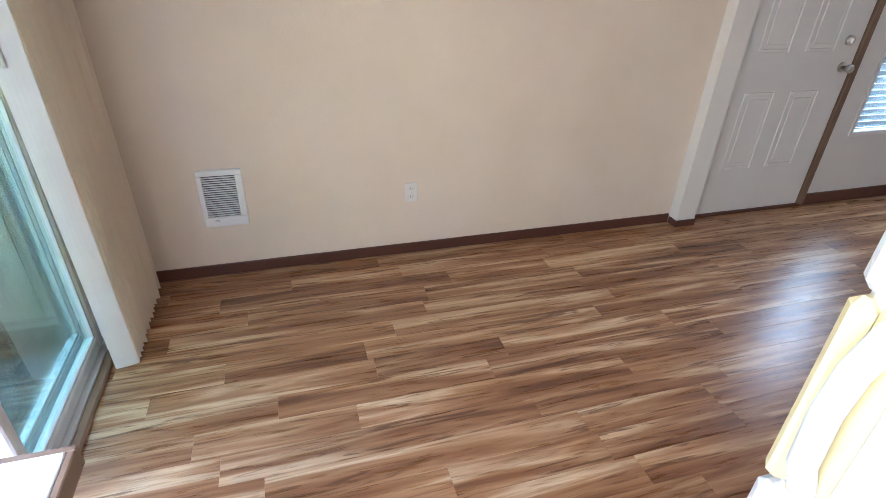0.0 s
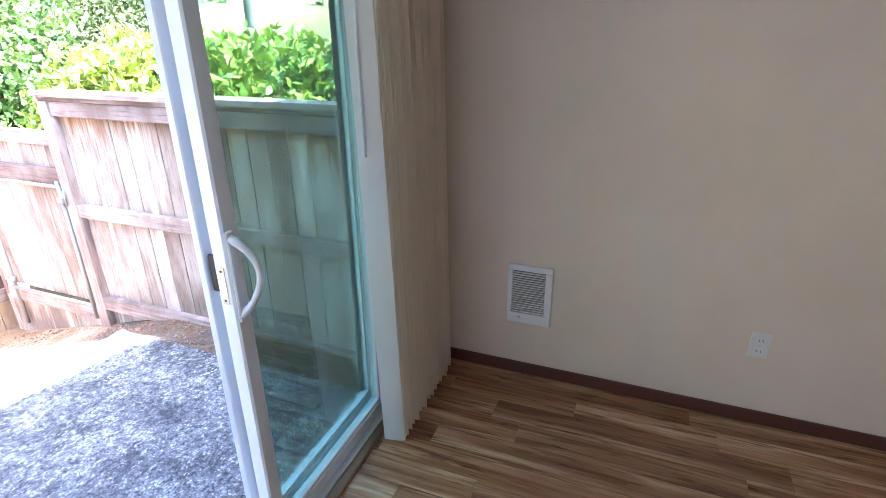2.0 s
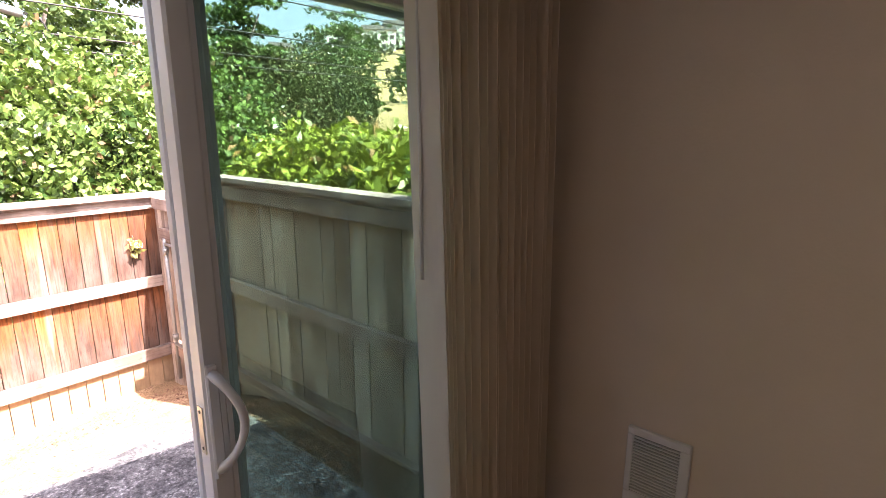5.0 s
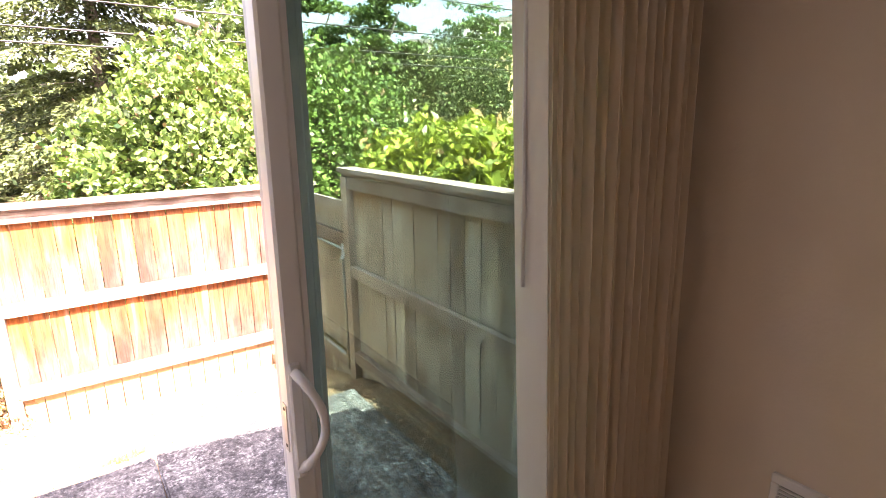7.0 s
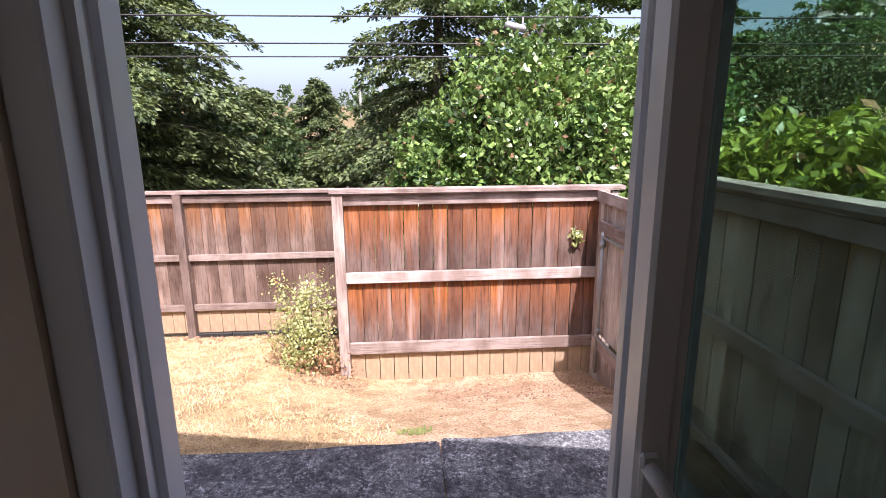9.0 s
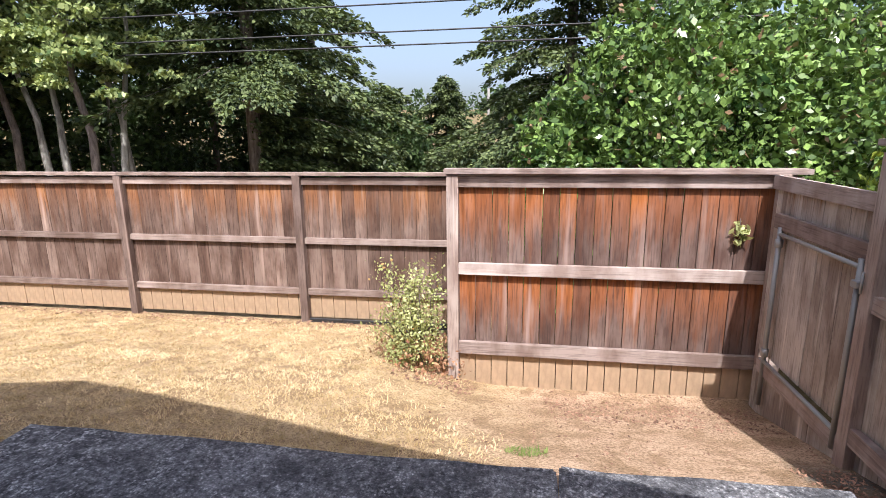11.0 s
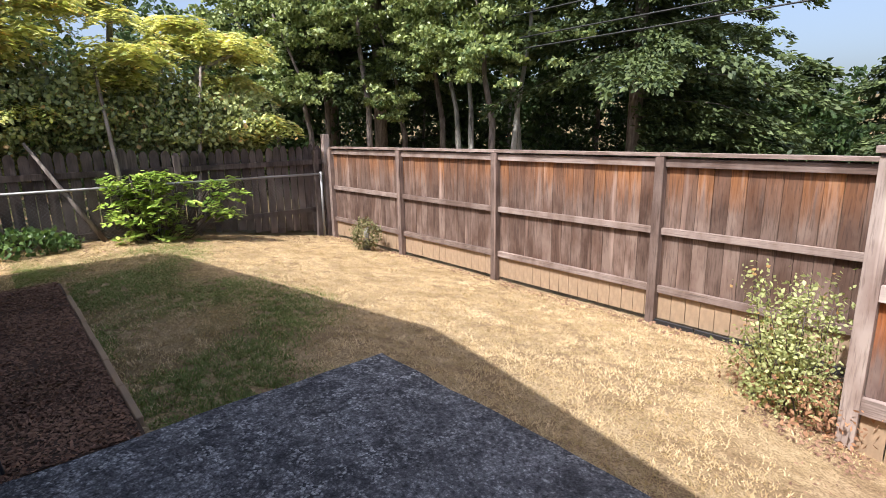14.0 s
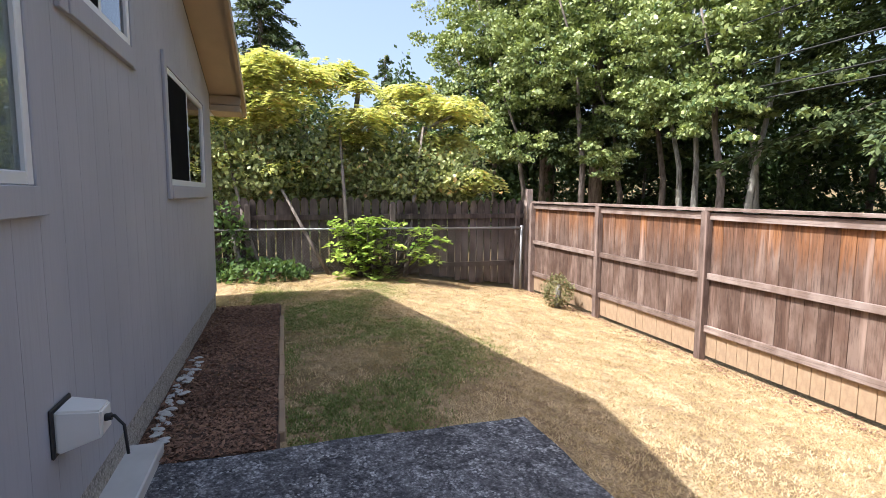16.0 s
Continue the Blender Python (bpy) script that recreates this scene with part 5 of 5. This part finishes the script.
shrub("corner_shrub", "small grey-green shrub at the fence corner", "shrub", M_DRYSHRUB, [(1400, (-9.0, 5.12, -0.5), (0.28, 0.24, 0.26))], 0.05, (-9.0, 5.12, gz(-9.0, 5.12)), stems=[[(-9.0, 5.12, gz(-9.0, 5.12)), (-9.0, 5.12, -0.55), (-8.95, 5.1, -0.4)]])
sp = thing("fence_sprig", (0.09, TALL_Y - 0.05, 0.45), "leafy sprig growing through the fence boards", "sprig")
p, nn = blob_points(45, (0.09, TALL_Y - 0.05, 0.53), (0.075, 0.04, 0.13), 1, 0.9)
part("foliage", fast_mesh("foliage", leaves(p, nn, 0.07, 0.55), 4), M_WEED, sp)
part("stem", tube_bm([(0.10, TALL_Y + 0.0, 0.44), (0.09, TALL_Y - 0.05, 0.5), (0.08, TALL_Y - 0.06, 0.64)], 0.004, 5), M_OLD, sp)

# grass
def blades(n, x0, x1, y0, y1, size, keep):
    x, y = rng.uniform(x0, x1, n), rng.uniform(y0, y1, n)
    ok = keep(x, y)
    x, y = x[ok], y[ok]
    n = len(x)
    z = ground_z(x, y) - 0.004
    a = rng.uniform(0, math.tau, n)
    h = size * rng.uniform(0.5, 1.4, n)
    lean = rng.uniform(0.3, 1.5, n)
    dx, dy = np.cos(a), np.sin(a)
    w = 0.0035 + 0.003 * rng.random(n)
    p0 = np.stack([x - dy * w, y + dx * w, z], 1)
    p1 = np.stack([x + dy * w, y - dx * w, z], 1)
    p2 = np.stack([x + dx * h * lean, y + dy * h * lean, z + h * 0.75], 1)
    return np.stack([p0, p1, p2], 1)


def lawn(x, y):
    slab = (x > -4.5) & (y < 2.36)
    bare = x > -2.3 + 0.5 * np.sin(y * 3.0) + rng.normal(0, 0.25, len(x))
    house = (x > -8.4) & (y < 0.9)
    tuft = np.array([noise.noise((a * 7, b * 7, 0)) + 0.7 * noise.noise((a * 19, b * 19, 3)) for a, b in zip(x, y)])
    return ~slab & ~bare & ~house & (y < LOW_Y - 0.1) & (tuft + rng.normal(0, 0.25, len(x)) > -0.12)


def patchy(x, y):
    f = np.sin(x * 1.9 + 0.6) * np.sin(y * 2.7 + 1.0) + 0.5 * np.sin(x * 4.3 + y * 3.1)
    return lawn(x, y) & (y < 2.35 + 0.3 * np.sin(x * 1.7) + rng.normal(0, 0.25, len(x))) & (x < -4.4) & (x > -9.6 + rng.normal(0, 0.3, len(x))) & (f + rng.normal(0, 0.35, len(x)) > 0.0)


tagged(part("dry_grass", fast_mesh("dry_grass", blades(360000, -10.9, -1.7, 0.2, 5.5, 0.024, lawn), 3), M_STRAW), "short dry straw-coloured grass blades", "grass", kind="stuff")
tagged(part("green_grass", fast_mesh("green_grass", blades(340000, -10.9, -4.4, 0.5, 3.0, 0.028, patchy), 3), M_GREEN), "short green grass surviving in the shade", "grass", kind="stuff")
tagged(part("leaf_litter", fast_mesh("leaf_litter", np.concatenate([chips(420, -2.3, 0.25, 2.4, 4.38, 0.028, 0.005, ground_z), chips(900, -1.4, 0.25, 3.5, 4.38, 0.035, 0.006, ground_z), chips(420, -2.7, -2.0, 3.9, 4.5, 0.04, 0.01, ground_z), chips(900, -10.7, -2.4, 5.3, 5.55, 0.04, 0.02, ground_z), chips(500, -10.7, -2.4, 5.15, 5.5, 0.05, 0.02, ground_z), chips(700, -10.85, -9.9, 0.3, 5.3, 0.05, 0.01, ground_z), chips(1600, -0.08, 0.27, 0.3, 2.9, 0.03, 0.01, ground_z)]), 4), M_MULCH), "scattered dry leaves and bark bits", "leaf litter", kind="stuff")
tuft = thing("grass_tuft", (-1.55, 2.72, float(ground_z(-1.55, 2.72))), "small green grass tuft at the slab edge", "grass")
part("foliage", fast_mesh("foliage", blades(420, -1.68, -1.42, 2.6, 2.85, 0.035, lambda x, y: (x + 1.55) ** 2 + (y - 2.72) ** 2 * 2.5 < 0.014), 3), M_GREEN, tuft)
strip = tagged(part("fence_edging", join(*[box_bm(-4.1 + k * 0.42, -3.69 + k * 0.42, LOW_Y - 0.06, LOW_Y - 0.03, -0.87, -0.80, 0.004) for k in range(5)]), M_BLACK), "black plastic edging under the fence boards", "edging", kind="structure")

# ---- the overgrown left boundary ----
for s in ([(-10.75, 1.75, -0.55), (-10.8, 1.35, 0.2), (-10.9, 0.9, 1.1)], [(-10.7, 2.05, -0.5), (-10.75, 1.95, 0.6), (-11.1, 1.9, 2.2)], [(-10.8, 3.0, -0.5), (-11.0, 3.2, 0.8), (-11.4, 3.5, 2.3)], [(-10.8, 0.6, -0.5), (-10.9, 0.3, 0.5), (-11.2, 0.0, 1.9)]):
    pl = thing("bare_stem", s[0], "thin bare grey tree stem leaning on the fence", "tree stem", "stems at the fence")
    part("stem", tube_bm(s, 0.03, 7, [0.04, 0.033, 0.022]), M_TRUNK, pl)
rail = thing("pipe_rail", (LEFT_X + 0.16, 2.5, 0.42), "galvanised chain-link fence with a pipe top rail", "chain-link fence")
part("top_rail", tube_bm([(LEFT_X + 0.16, -1.0, 0.44), (LEFT_X + 0.16, 5.35, 0.40)], 0.02, 8), M_GALV, rail)
for y in (-0.8, 2.4, 5.3):
    part("post", tube_bm([(LEFT_X + 0.16, y, -0.8), (LEFT_X + 0.16, y, 0.44)], 0.024, 8), M_GALV, rail)
net = []
for k in range(160):
    y = -2.2 + k * 0.055
    for d in (1, -1):
        a, b = np.array((LEFT_X + 0.16, y, -0.55)), np.array((LEFT_X + 0.16, y + d * 0.95, 0.40))
        if min(a[1], b[1]) < -1.0 or max(a[1], b[1]) > 5.35:
            continue
        w = np.array((0, 0.0008, -0.0008 * d))
        net.append(np.stack([a - w, a + w, b + w, b - w]))
part("wire_mesh", fast_mesh("wire_mesh", np.array(net), 4), M_GALV, rail)

sumac = thing("sumac_tree", (-12.0, 2.2, gz(-12.0, 2.2)), "spreading yellow-green tree over the old fence", "tree")
for s in ([(-12.0, 2.2, -0.6), (-12.0, 1.9, 1.0), (-11.8, 1.2, 2.4), (-11.6, 0.6, 3.1)], [(-12.0, 2.3, -0.6), (-11.9, 3.0, 1.2), (-11.7, 3.6, 2.3), (-11.5, 4.4, 2.7)], [(-12.0, 2.2, -0.6), (-12.2, 2.2, 1.6), (-12.1, 2.4, 3.2)]):
    part("trunk", tube_bm(s, 0.06, 8, [0.085 * (1 - 0.25 * i) for i in range(len(s))]), M_ALDER, sumac)
quads, under = [], []
PADS = []
for k in range(26):
    py = -1.4 + 6.2 * (k + 0.5) / 26 + rng.uniform(-0.25, 0.25)
    crest = 3.45 - 0.03 * (py - 1.2) ** 2 if py < 1.2 else 3.45 - 0.085 * (py - 1.2) ** 2
    PADS.append((-11.3 - rng.uniform(-0.35, 1.0), py, crest - (0, 0.35, 1.1, 0.15, 0.75, 1.6)[k % 6] * rng.uniform(0.8, 1.2)))
for k in range(130):
    px, py, pz = PADS[k % 26]
    kx, ky, kz = px + rng.normal(0, 0.22), py + rng.normal(0, 0.26), pz + rng.normal(0, 0.05)
    wide = rng.uniform(0.6, 1.0)
    for j in range(12):
        a = j * 2.4 + rng.uniform(-0.4, 0.4)
        start = rng.uniform(0.02, 0.16)
        cx, cy, cz = kx + math.cos(a) * start, ky + math.sin(a) * start, kz + rng.normal(0, 0.07)
        n = 10
        t = np.linspace(0.05, 1, n)
        ln = rng.uniform(0.3, 0.5) * wide
        for sgn in (-1, 1):
            mx = cx + math.cos(a) * ln * t - math.sin(a) * sgn * 0.03
            my = cy + math.sin(a) * ln * t + math.cos(a) * sgn * 0.03
            mz = cz + 0.10 * t - 0.26 * t ** 2 + rng.normal(0, 0.012, n)
            d = np.array([math.cos(a) * 0.4 - math.sin(a) * sgn, math.sin(a) * 0.4 + math.cos(a) * sgn, -0.3])
            d = d / np.linalg.norm(d) + rng.normal(0, 0.18, (n, 3))
            c = np.stack([mx, my, mz], 1)
            w = np.array([math.cos(a), math.sin(a), 0]) * 0.036
            L_ = (0.14 * (1.1 - 0.5 * np.abs(t - 0.5)))[:, None]
            quads.append(np.stack([c, c + d * L_ * 0.5 + w, c + d * L_, c + d * L_ * 0.5 - w], 1))
part("crown", fast_mesh("crown", np.concatenate(quads), 4), M_SUMAC, sumac)
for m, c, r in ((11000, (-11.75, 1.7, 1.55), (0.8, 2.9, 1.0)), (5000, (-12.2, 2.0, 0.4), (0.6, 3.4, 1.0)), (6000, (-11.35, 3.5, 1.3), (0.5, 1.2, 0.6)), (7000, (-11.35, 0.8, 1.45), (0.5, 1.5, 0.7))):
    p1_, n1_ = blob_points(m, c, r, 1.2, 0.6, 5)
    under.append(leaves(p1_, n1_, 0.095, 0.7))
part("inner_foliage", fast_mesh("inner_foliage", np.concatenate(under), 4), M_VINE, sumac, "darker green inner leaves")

sap = thing("sapling", (-10.35, 2.35, gz(-10.35, 2.35)), "bright green young sumac sapling at the fence", "sapling")
quads, stems = [], []
for k in range(260):
    cy, cz, cx = 2.2 + rng.normal(0, 0.26), -0.5 + 1.15 * rng.random() ** 0.8, -10.35 + rng.normal(0, 0.16)
    if k % 7 == 0:
        cy, cz = 3.25 + rng.normal(0, 0.13), rng.uniform(-0.15, 0.55)
    a = rng.uniform(0, math.tau)
    n, ln = 6, rng.uniform(0.12, 0.24)
    t = np.linspace(0.1, 1, n)
    if k % 3 == 0:
        part("stem", tube_bm([(-10.35, 2.25 + 0.3 * (cy - 2.25), -0.5), (cx, cy, cz)], 0.006, 4), M_OLD, sap)
    for sgn in (-1, 1):
        c = np.stack([cx + math.cos(a) * ln * t, cy + math.sin(a) * ln * t, cz + 0.06 * t - 0.12 * t ** 2 + rng.normal(0, 0.012, n)], 1)
        d = np.array([math.cos(a) * 0.4 - math.sin(a) * sgn, math.sin(a) * 0.4 + math.cos(a) * sgn, -0.25]) + rng.normal(0, 0.2, (n, 3))
        w = np.array([math.cos(a), math.sin(a), 0]) * 0.034
        quads.append(np.stack([c, c + d * 0.045 + w, c + d * 0.09, c + d * 0.045 - w], 1))
part("foliage", fast_mesh("foliage", np.concatenate(quads), 4), M_FERN, sap)
shrub("ivy", "green ivy spreading over ground and fence", "ivy", M_IVY, [(1800, (-10.6, 0.55, -0.35), (0.45, 0.8, 0.32)), (1400, (-10.75, -0.3, 0.1), (0.25, 0.7, 0.8))], 0.085, (-10.6, 0.5, gz(-10.6, 0.5)), 0.8, stems=[[(-10.7, 0.4, gz(-10.7, 0.4)), (-10.75, 0.2, -0.1), (-10.8, 0.1, 0.4)]])

# ---- overhead wires, poles, far woods ----
pole = thing("utility_pole", (11.1, 10.2, float(ground_z(11.1, 10.2))), "grey wooden utility pole by the road", "utility pole")
part("shaft", tube_bm([(11.1, 10.2, -0.9), (11.1, 10.2, 8.0)], 0.12, 10, [0.13, 0.10]), M_POLE, pole)
part("crossarm", box_bm(10.1, 12.1, 10.15, 10.25, 7.2, 7.33, 0.01), M_POLE, pole)
for i, (y, z) in enumerate(((9.5, 3.52), (9.6, 3.08), (9.65, 2.86), (9.2, 4.2), (9.8, 5.4))):
    wr = thing("overhead_wire", (-20, y, z), "black overhead cable crossing above the fence", "cable", "overhead wires")
    part("cable", tube_bm([(-60 + 7.6 * k, y, z + 0.25 * ((k - 7) / 5) ** 2) for k in range(11)] + [(40, y, z + 1.2)], 0.014, 5), M_WIRE, wr)
for b in (2.2, 4.4):
    px, py = polar(b, 62)
    fp = thing("far_pole", (px, py, gz(px, py)), "distant grey pole on the hillside", "pole")
    part("shaft", tube_bm([(px, py, -1), (px, py, 6.2)], 0.14, 6), M_POLE, fp)


def far_house(bearing, dist, wide, high, turn):
    """A pale block of flats on the ridge: wall, roof and windows, far off."""
    px, py = polar(bearing, dist, -1.6, -0.7)
    base = float(ground_z(px, py)) - 0.5
    ob = thing("far_house", (px, py, base), "white apartment building on the far dry ridge", "house", "houses on the ridge")
    m = Matrix.Translation((px, py, base)) @ Euler((0, 0, radians(turn))).to_matrix().to_4x4()
    part("wall", box_bm(-wide / 2, wide / 2, -4, 4, 0, high), M_FARWALL, ob, at=m)
    part("roof", mesh_of("roof", [(-wide / 2 - 0.5, -4.6, high), (wide / 2 + 0.5, -4.6, high), (wide / 2 + 0.5, 4.6, high), (-wide / 2 - 0.5, 4.6, high), (-wide / 2, 0, high + 2.2), (wide / 2, 0, high + 2.2)], [(0, 1, 5, 4), (2, 3, 4, 5), (0, 4, 3), (1, 2, 5), (3, 2, 1, 0)]), M_ROOF, ob, at=m)
    for row in range(int(high // 3)):
        for c in range(int(wide // 3)):
            wx = -wide / 2 + 1.6 + c * 3.0
            part("window", box_bm(wx - 0.8, wx + 0.8, -4.06, -3.98, 0.9 + row * 3.0, 2.3 + row * 3.0), M_DARK, ob, at=m)


for b, d, w, h, turn in ((-39.6, 200, 11, 7, 38), (-41.4, 205, 8, 6, 44), (-43.2, 203, 12, 7, 40), (-45.6, 207, 13, 8, 46), (-33.5, 205, 8, 6, 35)):
    far_house(b, d, w, h, -turn)
closure = thing("splice_closure", (0.52, 9.5, 3.36), "grey cable splice closure slung under the wires", "cable closure")
part("body", tube_bm([(0.30, 9.5, 3.40), (0.34, 9.5, 3.40), (0.66, 9.5, 3.33), (0.70, 9.5, 3.325)], 0.07, 10, [0.03, 0.07, 0.07, 0.03]), M_GALV, closure)
for x in (0.36, 0.64):
    part("hanger", box_bm(x - 0.012, x + 0.012, 9.485, 9.515, 3.36, 3.53), M_GALV, closure)
part("drip_loop", tube_bm([(0.70, 9.5, 3.33), (0.86, 9.5, 3.36), (0.96, 9.5, 3.22), (1.02, 9.5, 3.02)], 0.012, 6), M_WIRE, closure, "black drooping cable loop")
quads = []
for k in range(560):
    b = rng.uniform(-100, 110) if k < 320 else rng.uniform(-80, -26)
    d = rng.uniform(85, 235) if k < 440 else rng.uniform(205, 244)
    px, py = polar(b, d)
    base = float(ground_z(px, py))
    h = rng.uniform(3, 9)
    n = 130
    u = rng.random(n)
    rr = h * 0.5 * (1 - u * 0.7) * np.sqrt(rng.random(n))
    th = rng.uniform(0, math.tau, n)
    c = np.stack([px + rr * np.cos(th), py + rr * np.sin(th), base + h * u], 1)
    quads.append(leaves(c, np.tile(np.array([0, 0, 1.0]), (n, 1)), h * 0.17, 0.6))
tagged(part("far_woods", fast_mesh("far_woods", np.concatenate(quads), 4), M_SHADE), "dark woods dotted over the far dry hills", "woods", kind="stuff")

# ---- planks of the floor ----
PL = 0.125
x = -4.38
while x < -0.002:
    w = min(PL, -0.001 - x)
    y = -7.0 - random.uniform(0, 1.1)
    while y < WALL_IN:
        run = random.choice((0.6, 0.9, 1.2, 1.2))
        y1 = min(y + run, WALL_IN - 0.001)
        y0 = max(y, -7.0)
        if y1 - y0 > 0.02:
            piece("plank", M_PLANK, floor, x + 0.0004, x + w - 0.0004, y0 + 0.0004, y1 - 0.0004, -0.012, 0.0, bev=0.004)
        y += run
    x += PL

# ---- siding boards ----
bx = CORNER_L
while bx < CORNER_R - 0.01:
    w = min(0.203, CORNER_R - bx)
    for a, b, z0, za, zb in cells(bx, bx + w, -0.14):
        bm = bmesh.new()
        prism(bm, a + (0.0010 if a == bx else 0), b - (0.0010 if b == bx + w else 0), z0, za, zb, 0.097, WALL_OUT)
        part("siding_board", bm, M_SIDING, wall_patio)
    bx += w
part("siding_backing", join(*[box_bm(a, b, 0.0955, 0.1165, z0, min(za, zb)) for a, b, z0, za, zb in cells(CORNER_L + 0.02, CORNER_R - 0.02, -0.13)]), M_SIDING, wall_patio)
